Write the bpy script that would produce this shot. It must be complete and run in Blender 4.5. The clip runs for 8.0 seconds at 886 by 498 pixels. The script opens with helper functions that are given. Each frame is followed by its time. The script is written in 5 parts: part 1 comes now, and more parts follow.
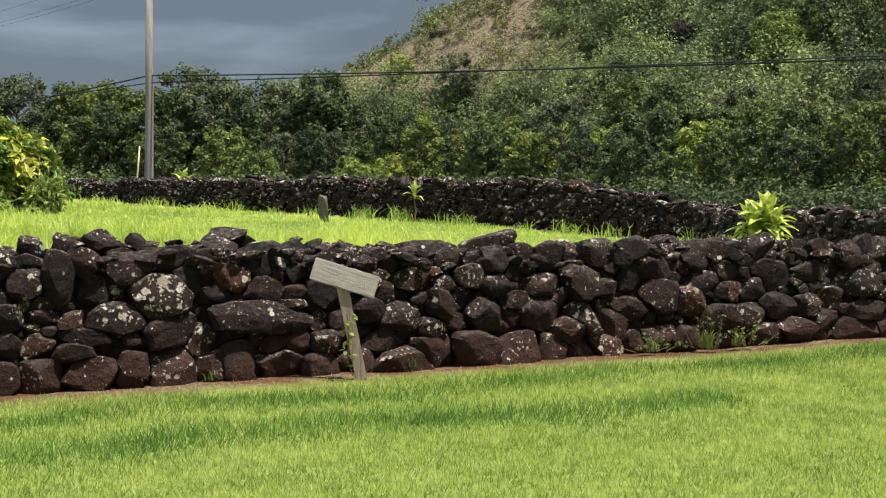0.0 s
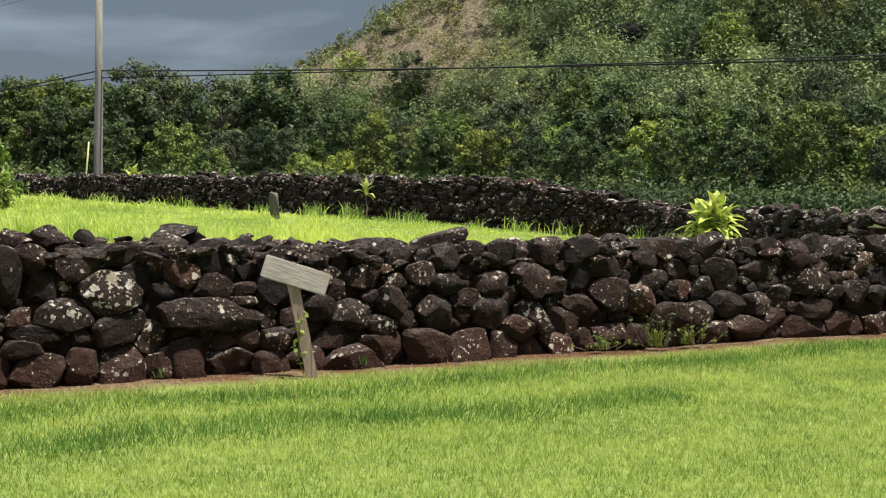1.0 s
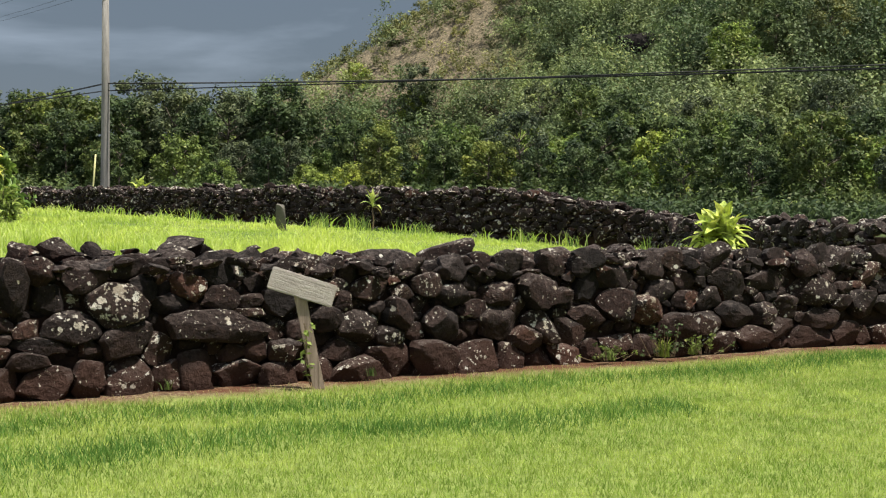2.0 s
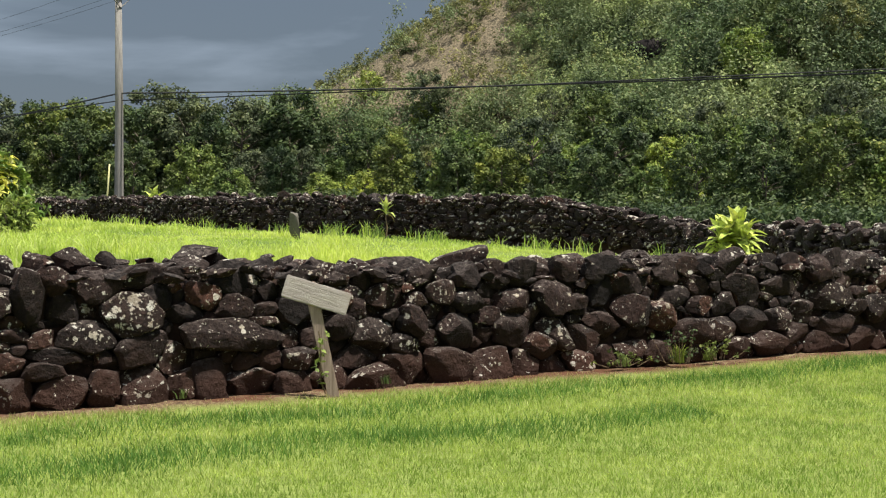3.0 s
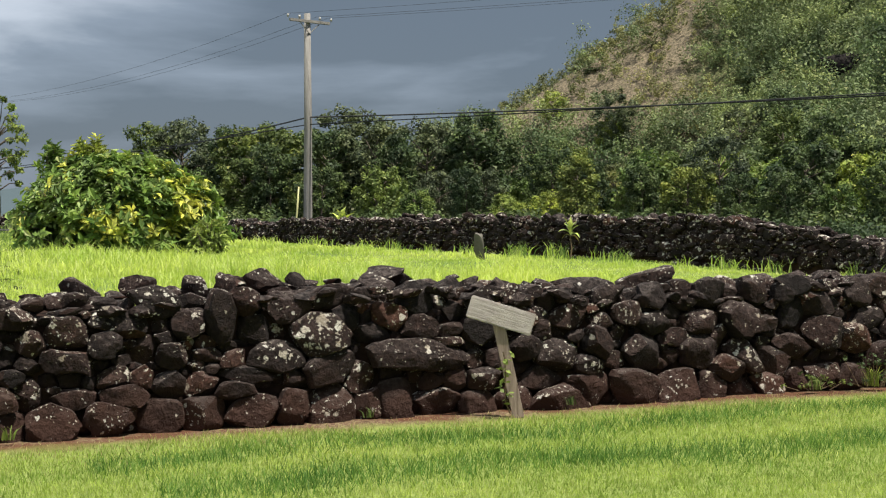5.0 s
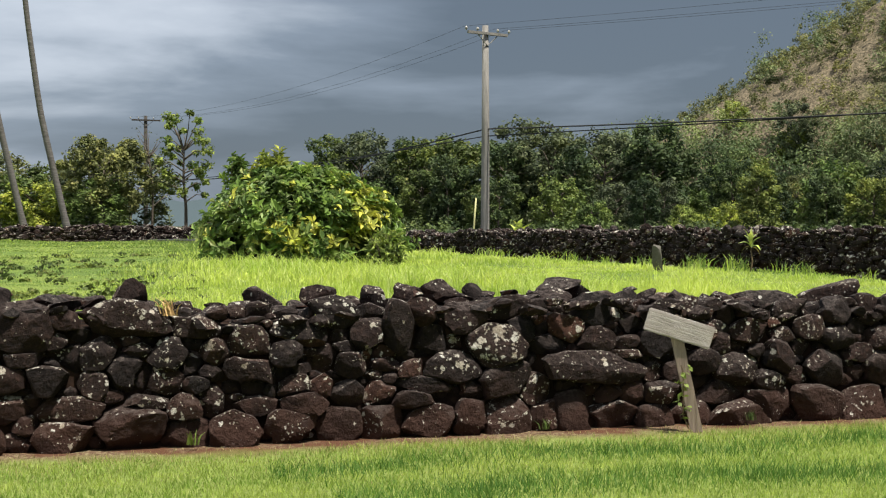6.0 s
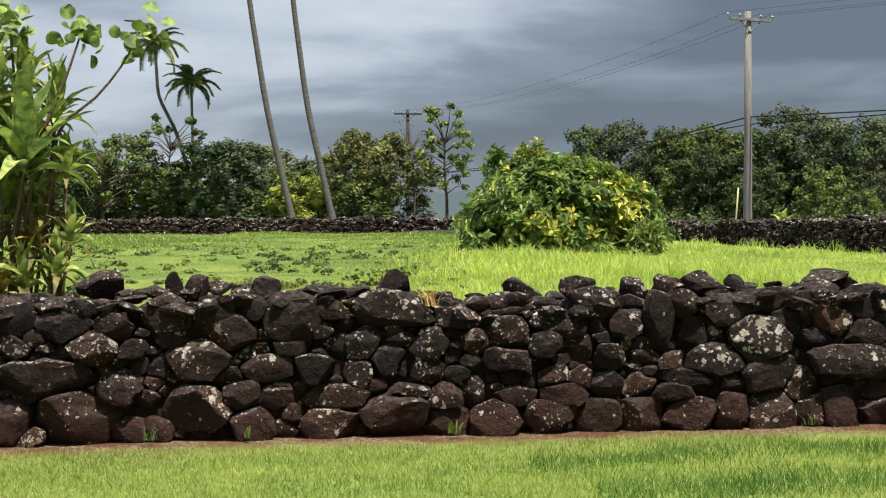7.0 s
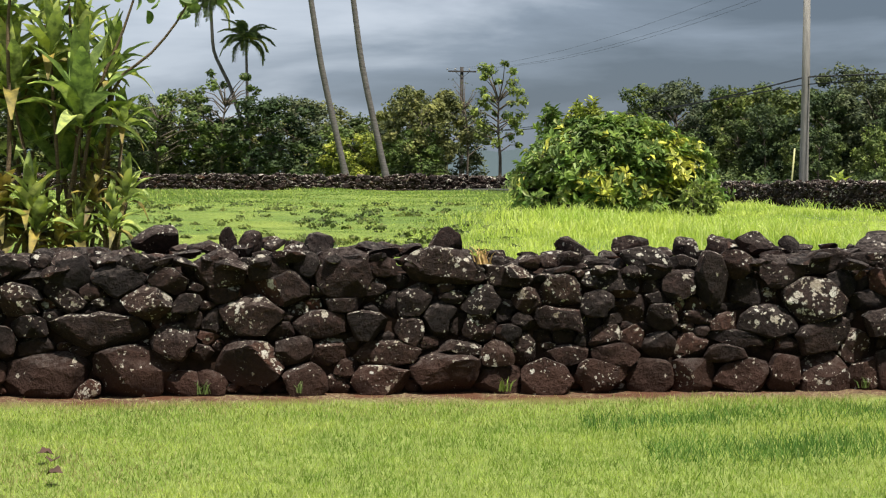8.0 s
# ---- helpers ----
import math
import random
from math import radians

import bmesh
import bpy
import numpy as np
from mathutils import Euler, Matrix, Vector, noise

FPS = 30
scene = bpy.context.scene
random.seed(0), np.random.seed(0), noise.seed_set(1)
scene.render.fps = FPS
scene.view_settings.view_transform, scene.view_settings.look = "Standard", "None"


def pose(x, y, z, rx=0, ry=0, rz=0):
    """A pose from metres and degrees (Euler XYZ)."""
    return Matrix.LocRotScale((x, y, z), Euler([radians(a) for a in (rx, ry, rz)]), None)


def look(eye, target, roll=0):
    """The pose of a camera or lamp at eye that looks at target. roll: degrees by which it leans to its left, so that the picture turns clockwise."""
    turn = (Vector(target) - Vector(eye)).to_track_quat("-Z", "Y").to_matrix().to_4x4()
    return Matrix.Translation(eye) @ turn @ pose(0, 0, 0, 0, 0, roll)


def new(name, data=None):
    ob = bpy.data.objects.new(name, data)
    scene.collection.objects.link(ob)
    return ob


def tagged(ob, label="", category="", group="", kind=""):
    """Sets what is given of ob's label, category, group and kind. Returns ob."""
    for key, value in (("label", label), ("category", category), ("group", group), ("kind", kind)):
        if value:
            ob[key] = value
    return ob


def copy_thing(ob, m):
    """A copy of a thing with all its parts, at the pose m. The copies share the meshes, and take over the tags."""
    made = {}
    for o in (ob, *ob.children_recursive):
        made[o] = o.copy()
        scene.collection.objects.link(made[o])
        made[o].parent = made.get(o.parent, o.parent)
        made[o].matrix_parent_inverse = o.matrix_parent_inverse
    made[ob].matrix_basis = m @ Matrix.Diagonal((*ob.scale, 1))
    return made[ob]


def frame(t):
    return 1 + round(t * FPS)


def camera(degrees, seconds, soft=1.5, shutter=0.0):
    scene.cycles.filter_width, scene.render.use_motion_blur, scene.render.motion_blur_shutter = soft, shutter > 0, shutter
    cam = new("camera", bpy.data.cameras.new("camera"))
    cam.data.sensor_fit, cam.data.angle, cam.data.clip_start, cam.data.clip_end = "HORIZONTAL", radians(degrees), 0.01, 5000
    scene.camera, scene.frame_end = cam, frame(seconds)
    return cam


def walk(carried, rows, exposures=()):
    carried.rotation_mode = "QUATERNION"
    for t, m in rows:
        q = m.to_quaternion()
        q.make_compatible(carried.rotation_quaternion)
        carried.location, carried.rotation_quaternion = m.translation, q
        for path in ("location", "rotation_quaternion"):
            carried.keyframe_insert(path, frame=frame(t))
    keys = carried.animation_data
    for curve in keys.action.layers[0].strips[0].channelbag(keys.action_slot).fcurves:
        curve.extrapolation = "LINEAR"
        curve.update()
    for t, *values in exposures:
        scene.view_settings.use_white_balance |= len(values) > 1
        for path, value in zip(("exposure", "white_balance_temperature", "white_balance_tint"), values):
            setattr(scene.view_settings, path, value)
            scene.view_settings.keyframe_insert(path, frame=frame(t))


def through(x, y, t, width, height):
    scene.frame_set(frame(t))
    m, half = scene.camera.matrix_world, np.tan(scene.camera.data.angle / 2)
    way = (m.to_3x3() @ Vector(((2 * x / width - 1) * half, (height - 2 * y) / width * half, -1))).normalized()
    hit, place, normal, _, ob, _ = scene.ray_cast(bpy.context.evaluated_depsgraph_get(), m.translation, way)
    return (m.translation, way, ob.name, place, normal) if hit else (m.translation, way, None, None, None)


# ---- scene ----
# ---- camera and walk ----
cam = camera(33.36, 8.0, soft=1.2)
EYE_Z = 1.6
ROWS = [(0.0, -24.878, -2.782, 0.595),
        (0.5, -26.691, -2.796, 0.864),
        (1.0, -26.771, -2.847, 0.920),
        (1.5, -26.468, -2.632, 0.842),
        (1.7, -26.490, -2.540, 0.780),
        (2.8, -26.240, -2.190, 0.350),
        (3.0, -25.975, -2.142, 0.295),
        (3.5, -25.267, -2.265, 0.090),
        (4.0, -24.168, -2.249, 0.103),
        (4.5, -22.029, -1.749, 0.110),
        (4.7, -20.720, -1.560, 0.110),
        (5.8, -13.620, -0.990, -0.190),
        (6.0, -11.988, -0.922, 0.090),
        (6.5, -7.405, -1.047, -0.162),
        (7.0, -1.970, -1.263, -0.191),
        (7.5, 1.432, -2.110, -0.121),
        (8.0, 0.064, -2.892, 0.343)]
walk(cam, [(t, pose(0, 0, EYE_Z, 90 + pitch, 0, yaw) @ pose(0, 0, 0, 0, 0, roll)) for t, yaw, pitch, roll in ROWS],
     exposures=((0.0, 0.84), (4.5, 0.84), (6.0, 0.73), (8.0, 0.76)))

# ---- world and sun ----
SUN_EL, SUN_AZ = 68.0, 140.0    # degrees; azimuth clockwise from +y
world = bpy.data.worlds.new("sky")
scene.world = world
world.use_nodes = True
wn, wl = world.node_tree.nodes, world.node_tree.links
wn.clear()
w_out, w_bg = wn.new("ShaderNodeOutputWorld"), wn.new("ShaderNodeBackground")
w_sky = wn.new("ShaderNodeTexSky")
w_sky.sky_type, w_sky.sun_disc = "NISHITA", False
w_sky.sun_elevation, w_sky.sun_rotation = radians(SUN_EL), radians(SUN_AZ)
w_co = wn.new("ShaderNodeTexCoord")
w_map = wn.new("ShaderNodeMapping")
w_map.inputs["Scale"].default_value = (1.0, 1.0, 4.2)
w_map.inputs["Location"].default_value = (0.9, 0.4, 0.2)
wl.new(w_co.outputs["Generated"], w_map.inputs["Vector"])
w_n = wn.new("ShaderNodeTexNoise")
w_n.inputs["Scale"].default_value, w_n.inputs["Detail"].default_value = 3.8, 7.0
w_n.inputs["Roughness"].default_value, w_n.inputs["Distortion"].default_value = 0.52, 0.25
wl.new(w_map.outputs["Vector"], w_n.inputs["Vector"])
w_sep = wn.new("ShaderNodeSeparateXYZ")
wl.new(w_co.outputs["Generated"], w_sep.inputs["Vector"])


def w_math(op, a, b):
    n = wn.new("ShaderNodeMath")
    n.operation = op
    for i, v in enumerate((a, b)):
        if isinstance(v, (int, float)):
            n.inputs[i].default_value = v
        else:
            wl.new(v, n.inputs[i])
    return n.outputs[0]


# the rain cloud is heaviest over the hill (+x) and thins out to the west and overhead
w_side = w_math("MULTIPLY", w_sep.outputs["X"], -0.80)
w_low = w_math("MULTIPLY", w_sep.outputs["Z"], 0.25)
w_val = w_math("ADD", w_math("ADD", w_math("ADD", w_n.outputs["Fac"], w_side), w_low), -0.03)
w_ramp = wn.new("ShaderNodeValToRGB")
cr = w_ramp.color_ramp
cr.elements[0].position, cr.elements[0].color = 0.28, (0.085, 0.108, 0.140, 1)
cr.elements[1].position, cr.elements[1].color = 0.82, (0.50, 0.54, 0.60, 1)
e = cr.elements.new(0.45)
e.color = (0.165, 0.20, 0.25, 1)
e = cr.elements.new(0.60)
e.color = (0.34, 0.38, 0.44, 1)
wl.new(w_val, w_ramp.inputs["Fac"])
w_skymul = wn.new("ShaderNodeVectorMath")
w_skymul.operation = "SCALE"
w_skymul.inputs["Scale"].default_value = 0.10
wl.new(w_sky.outputs["Color"], w_skymul.inputs[0])
w_mix = wn.new("ShaderNodeMix")
w_mix.data_type = "RGBA"
w_mix.inputs[0].default_value = 0.92
wl.new(w_skymul.outputs[0], w_mix.inputs[6])
wl.new(w_ramp.outputs["Color"], w_mix.inputs[7])
wl.new(w_mix.outputs[2], w_bg.inputs["Color"])
w_bg.inputs["Strength"].default_value = 0.9
wl.new(w_bg.outputs[0], w_out.inputs["Surface"])

sun_data = bpy.data.lights.new("sun", "SUN")
sun_data.energy, sun_data.angle, sun_data.color = 5.0, radians(1.2), (1.0, 0.95, 0.86)
sun = new("sun", sun_data)
sa, se = radians(SUN_AZ), radians(SUN_EL)
sun.matrix_world = look((math.sin(sa) * math.cos(se) * 50, math.cos(sa) * math.cos(se) * 50, math.sin(se) * 50), (0, 0, 0))


# ---- materials ----
class Nodes:
    """A node material that is wired step by step."""

    def __init__(self, name):
        self.mat = bpy.data.materials.new(name)
        self.mat.use_nodes = True
        self.n, self.l = self.mat.node_tree.nodes, self.mat.node_tree.links
        self.bsdf = self.n["Principled BSDF"]
        self.out = self.n["Material Output"]

    def add(self, kind, ins=None, **props):
        node = self.n.new(kind)
        for k, v in props.items():
            setattr(node, k, v)
        for k, v in (ins or {}).items():
            self.put(node.inputs[k], v)
        return node

    def put(self, socket, v):
        if isinstance(v, bpy.types.NodeSocket):
            self.l.new(v, socket)
        else:
            socket.default_value = v

    def pos(self):
        return self.add("ShaderNodeNewGeometry").outputs["Position"]

    def noise(self, scale, detail=4.0, rough=0.55, vec=None, stretch=None):
        vec = vec or self.pos()
        if stretch:
            vec = self.add("ShaderNodeMapping", {"Vector": vec, "Scale": stretch}).outputs[0]
        return self.add("ShaderNodeTexNoise", {"Vector": vec, "Scale": scale, "Detail": detail, "Roughness": rough}).outputs["Fac"]

    def ramp(self, fac, *stops):
        r = self.add("ShaderNodeValToRGB", {"Fac": fac})
        el = r.color_ramp.elements
        while len(el) < len(stops):
            el.new(0.5)
        for e, (p, c) in zip(el, stops):
            e.position = p
            e.color = (*c, 1) if isinstance(c, tuple) else (c, c, c, 1)
        return r.outputs["Color"]

    def mix(self, fac, a, b, how="MIX"):
        m = self.add("ShaderNodeMix", data_type="RGBA", blend_type=how)
        for i, v in ((0, fac), (6, a), (7, b)):
            self.put(m.inputs[i], (*v, 1) if isinstance(v, tuple) else v)
        return m.outputs[2]

    def math(self, op, a, b=0.0):
        m = self.add("ShaderNodeMath", operation=op)
        self.put(m.inputs[0], a), self.put(m.inputs[1], b)
        return m.outputs[0]

    def random(self):
        """A number of its own for each object and each loose piece."""
        a = self.add("ShaderNodeObjectInfo").outputs["Random"]
        b = self.add("ShaderNodeNewGeometry").outputs["Random Per Island"]
        return self.math("FRACT", self.math("ADD", a, b))

    def bump(self, height, strength, distance):
        b = self.add("ShaderNodeBump", {"Height": height, "Strength": strength, "Distance": distance})
        self.put(self.bsdf.inputs["Normal"], b.outputs[0])

    def done(self, color, rough=0.8, spec=0.3):
        self.put(self.bsdf.inputs["Base Color"], (*color, 1) if isinstance(color, tuple) else color)
        self.put(self.bsdf.inputs["Roughness"], rough)
        self.put(self.bsdf.inputs["Specular IOR Level"], spec)
        return self.mat

    def leafy(self, color, rough=0.5, spec=0.35, through=0.35):
        """Leaf: a glossy surface that lets some light through."""
        self.done(color, rough, spec)
        tr = self.add("ShaderNodeBsdfTranslucent", {"Color": color})
        m = self.add("ShaderNodeMixShader", {0: through, 1: self.bsdf.outputs[0], 2: tr.outputs[0]})
        self.l.new(m.outputs[0], self.out.inputs["Surface"])
        return self.mat


def rock_material(name, fine=1.0, lichen=0.5):
    k = Nodes(name)
    rnd = k.random()
    shift = k.add("ShaderNodeCombineXYZ", {0: k.math("MULTIPLY", rnd, 37.0), 1: k.math("MULTIPLY", rnd, 11.0)}).outputs[0]
    p = k.add("ShaderNodeVectorMath", {0: k.pos(), 1: shift}, operation="ADD").outputs[0]
    big, mid, small = k.noise(5 * fine, 4, 0.6, p), k.noise(26 * fine, 5, 0.65, p), k.noise(95 * fine, 4, 0.7, p)
    base = k.ramp(mid, (0.28, (0.0060, 0.0042, 0.0037)), (0.52, (0.0150, 0.0100, 0.0086)), (0.75, (0.037, 0.0255, 0.0218)))
    warm = k.ramp(rnd, (0.0, (0.55, 0.57, 0.62)), (0.3, (1.0, 0.92, 0.88)), (0.6, (1.35, 0.98, 0.86)), (0.75, (0.7, 0.66, 0.66)), (0.93, (1.9, 1.5, 1.3)), (1.0, (3.6, 2.3, 1.75)))
    base = k.mix(1.0, base, warm, "MULTIPLY")
    base = k.mix(k.ramp(small, (0.6, 0.0), (0.8, 0.22)), base, (0.075, 0.058, 0.05))
    # red earth washed against the foot of the wall
    z = k.add("ShaderNodeSeparateXYZ", {0: k.pos()}).outputs["Z"]
    foot = k.ramp(k.math("ADD", z, k.math("MULTIPLY", big, 0.5)), (0.30, 0.6), (0.66, 0.0))
    base = k.mix(foot, base, (0.050, 0.023, 0.015))
    # paler, patchy film on the faces that turn upwards
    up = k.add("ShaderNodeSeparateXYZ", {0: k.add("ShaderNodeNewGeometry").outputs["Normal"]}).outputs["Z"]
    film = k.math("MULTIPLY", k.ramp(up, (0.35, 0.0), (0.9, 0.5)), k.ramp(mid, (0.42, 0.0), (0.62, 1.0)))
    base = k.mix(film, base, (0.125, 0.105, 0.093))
    # round crusts of lichen with ragged rims, each of its own size, more on some stones than on others
    wob = k.add("ShaderNodeVectorMath", {0: k.add("ShaderNodeTexNoise", {"Vector": p, "Scale": 45.0 * fine, "Detail": 4.0}).outputs["Color"], "Scale": 0.055 / fine}, operation="SCALE").outputs[0]
    q = k.add("ShaderNodeVectorMath", {0: p, 1: wob}, operation="ADD").outputs[0]
    share = k.math("ADD", k.math("MULTIPLY", k.math("SUBTRACT", rnd, 0.5), 0.30), k.math("MULTIPLY", up, 0.10))
    share = k.math("ADD", share, 0.34 * lichen - 0.54)
    cover = k.math("ADD", big, share)
    for scale, reach, pale, tan in ((6.5, 0.42, (0.36, 0.34, 0.30), (0.24, 0.20, 0.15)), (15.0, 0.70, (0.55, 0.53, 0.47), (0.32, 0.27, 0.20)), (38.0, 0.75, (0.50, 0.48, 0.42), (0.30, 0.26, 0.20))):
        vor = k.add("ShaderNodeTexVoronoi", {"Vector": q, "Scale": scale * fine})
        own = k.add("ShaderNodeSeparateXYZ", {0: vor.outputs["Color"]})
        size = k.math("MULTIPLY", k.math("MULTIPLY", own.outputs["X"], own.outputs["X"]), k.math("MULTIPLY", k.ramp(cover, (0.18, 0.0), (0.62, 1.0)), reach))
        inside = k.ramp(k.math("SUBTRACT", k.math("ADD", size, 0.5), vor.outputs["Distance"]), (0.49, 0.0), (0.515, 1.0))
        crust = k.math("MULTIPLY", inside, k.ramp(small, (0.36, 0.15), (0.50, 0.95)))
        base = k.mix(crust, base, k.mix(own.outputs["Y"], pale, tan))
    chip = k.add("ShaderNodeTexVoronoi", {"Vector": p, "Scale": 9.0 * fine}).outputs["Distance"]
    rough = k.math("ADD", mid, k.math("MULTIPLY", chip, 0.55))
    k.bump(k.math("ADD", rough, k.math("MULTIPLY", small, 0.22)), 1.0, 0.035 / fine)
    return k.done(base, k.ramp(small, (0.3, 0.68), (0.7, 0.95)), 0.18)


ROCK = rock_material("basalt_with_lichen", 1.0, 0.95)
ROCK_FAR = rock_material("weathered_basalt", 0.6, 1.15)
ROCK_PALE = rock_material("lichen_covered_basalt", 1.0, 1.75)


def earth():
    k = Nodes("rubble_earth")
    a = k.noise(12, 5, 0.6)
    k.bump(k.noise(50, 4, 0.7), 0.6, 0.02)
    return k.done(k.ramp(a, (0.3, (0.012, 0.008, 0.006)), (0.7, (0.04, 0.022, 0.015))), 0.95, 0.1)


EARTH = earth()


def soil():
    """Lawn floor: red earth that shows bare in a strip along the wall, straw-coloured thatch elsewhere."""
    k = Nodes("red_soil_and_thatch")
    s = k.add("ShaderNodeSeparateXYZ", {0: k.pos()})
    edge = k.math("ADD", s.outputs["Y"], k.math("MULTIPLY", s.outputs["X"], -0.105))
    edge = k.math("ADD", edge, k.math("MULTIPLY", k.noise(3.0, 4), 0.5))
    strip = k.ramp(k.math("SUBTRACT", edge, 10.2), (0.45, 0.0), (0.85, 1.0))
    thatch = k.ramp(k.noise(14, 5, 0.7), (0.3, (0.105, 0.14, 0.033)), (0.7, (0.22, 0.27, 0.07)))
    red = k.ramp(k.noise(25, 5, 0.7), (0.35, (0.06, 0.030, 0.018)), (0.5, (0.115, 0.070, 0.045)), (0.62, (0.26, 0.22, 0.12)))
    red = k.mix(k.ramp(k.noise(2.2, 3), (0.42, 0.0), (0.56, 0.85)), red, (0.085, 0.036, 0.020))
    k.bump(k.noise(60, 4, 0.7), 0.5, 0.02)
    return k.done(k.mix(strip, thatch, red), 0.95, 0.1)


SOIL = soil()


def meadow():
    k = Nodes("meadow_floor")
    a = k.noise(0.5, 4, 0.6)
    b = k.noise(9, 5, 0.7)
    col = k.mix(k.ramp(a, (0.4, 0.0), (0.62, 1.0)), (0.13, 0.20, 0.04), (0.24, 0.30, 0.06))
    col = k.mix(k.ramp(b, (0.3, 0.7), (0.6, 0.0)), col, (0.05, 0.07, 0.02))
    k.bump(b, 0.8, 0.1)
    return k.done(col, 0.9, 0.15)


MEADOW = meadow()


def verge():
    k = Nodes("weedy_verge")
    a, b = k.noise(1.2, 4, 0.6), k.noise(14, 5, 0.7)
    col = k.mix(k.ramp(a, (0.4, 0.0), (0.6, 1.0)), (0.035, 0.06, 0.02), (0.075, 0.095, 0.035))
    k.bump(b, 0.8, 0.1)
    return k.done(k.mix(k.ramp(b, (0.35, 0.5), (0.6, 0.0)), col, (0.03, 0.03, 0.018)), 0.95, 0.1)


VERGE = verge()


def grass_material(name, deep_tone, pale, dry, patch):
    k = Nodes(name)
    rnd = k.add("ShaderNodeNewGeometry").outputs["Random Per Island"]
    spot = k.noise(patch, 3, 0.55)
    col = k.mix(k.ramp(spot, (0.40, 0.0), (0.6, 1.0)), deep_tone, pale)
    col = k.mix(k.ramp(rnd, (0.58, 0.0), (1.0, 0.6)), col, dry)
    col = k.mix(k.ramp(rnd, (0.0, 0.5), (0.35, 0.0)), col, tuple(0.6 * v for v in deep_tone))
    col = k.mix(1.0, col, k.ramp(k.noise(patch * 6, 3, 0.6), (0.34, (0.72, 0.76, 0.72)), (0.5, (1.0, 1.0, 1.0)), (0.68, (1.22, 1.18, 1.2))), "MULTIPLY")
    col = k.mix(k.ramp(k.noise(patch * 0.17 + 0.1, 2), (0.35, 0.0), (0.7, 0.35)), col, deep_tone)
    return k.leafy(col, 0.55, 0.25, 0.5)


LAWN = grass_material("lawn_grass", (0.22, 0.335, 0.05), (0.425, 0.52, 0.105), (0.59, 0.56, 0.24), 1.3)
# darker green for the longer blades in the two lawn streaks
DARK_STREAK = grass_material("lush_grass", (0.085, 0.19, 0.03), (0.14, 0.265, 0.045), (0.24, 0.33, 0.08), 1.6)
TALL = grass_material("tall_grass", (0.38, 0.52, 0.07), (0.66, 0.75, 0.14), (0.76, 0.76, 0.42), 0.35)
CROPPED = grass_material("cropped_grass", (0.15, 0.25, 0.05), (0.27, 0.36, 0.085), (0.40, 0.37, 0.16), 0.6)
RANK = grass_material("rank_grass", (0.12, 0.21, 0.045), (0.22, 0.32, 0.07), (0.34, 0.36, 0.14), 0.8)
STRAWY = grass_material("dry_lawn_grass", (0.30, 0.29, 0.10), (0.48, 0.43, 0.19), (0.60, 0.50, 0.26), 2.0)


def leaf_material(name, a, b, old, patch=0.5, rough=0.5, spread=1.0):
    k = Nodes(name)
    rnd = k.random()
    obj = k.add("ShaderNodeObjectInfo").outputs["Random"]
    col = k.mix(k.ramp(k.noise(patch, 3, 0.6), (0.38, 0.0), (0.62, 1.0)), a, b)
    col = k.mix(k.ramp(rnd, (0.8, 0.0), (1.0, 0.5)), col, old)
    col = k.mix(1.0, col, k.ramp(k.noise(patch * 2.7, 3, 0.6), (0.39, (0.46, 0.50, 0.52)), (0.5, (0.95, 0.98, 1.0)), (0.62, (1.45, 1.42, 1.15))), "MULTIPLY")
    col = k.mix(1.0, col, k.ramp(obj, *((p, tuple(1 + (c - 1) * spread for c in tint)) for p, tint in ((0.0, (0.66, 0.71, 0.76)), (0.5, (0.88, 0.9, 0.93)), (0.8, (1.2, 1.15, 0.9)), (1.0, (1.75, 1.5, 0.95))))), "MULTIPLY")
    return k.leafy(col, rough + 0.12, 0.2, 0.24)


FOLIAGE = leaf_material("broadleaf_foliage", (0.0448, 0.0728, 0.0272), (0.0908, 0.1227, 0.0435), (0.1817, 0.1821, 0.0953))
FOLIAGE_OLIVE = leaf_material("olive_foliage", (0.0683, 0.0879, 0.0443), (0.1172, 0.1345, 0.0675), (0.1854, 0.181, 0.1104))
FOLIAGE_BRIGHT = leaf_material("bright_foliage", (0.1034, 0.1607, 0.0381), (0.1921, 0.2385, 0.0603), (0.371, 0.3515, 0.1427))
FOLIAGE_BUSH = leaf_material("glossy_bush_leaves", (0.1219, 0.2005, 0.0474), (0.2372, 0.3159, 0.079), (0.5386, 0.5103, 0.1895), 0.9, 0.35, 0.3)
FOLIAGE_GOLD = leaf_material("yellow_croton_leaves", (0.27, 0.32, 0.06), (0.46, 0.46, 0.12), (0.14, 0.20, 0.04), 2.0, 0.4, 0.3)
FOLIAGE_HILL = leaf_material("hillside_foliage", (0.1212, 0.1655, 0.0662), (0.261, 0.2979, 0.1167), (0.3729, 0.3227, 0.175), 0.07)
FOLIAGE_SCRUB = leaf_material("dry_scrub", (0.11, 0.1265, 0.055), (0.187, 0.187, 0.088), (0.264, 0.22, 0.121), 0.1)
TI_GREEN = leaf_material("ti_leaf_green", (0.1568, 0.2365, 0.0605), (0.28, 0.363, 0.11), (0.336, 0.374, 0.121), 3.0, 0.4, 0.45)
TI_LIME = leaf_material("ti_leaf_lime", (0.24, 0.31, 0.08), (0.38, 0.43, 0.14), (0.44, 0.42, 0.15), 3.0, 0.4, 0.4)
TI_YELLOW = leaf_material("ti_leaf_yellow", (0.17, 0.135, 0.04), (0.24, 0.195, 0.06), (0.16, 0.10, 0.045), 3.0, 0.45, 0.4)
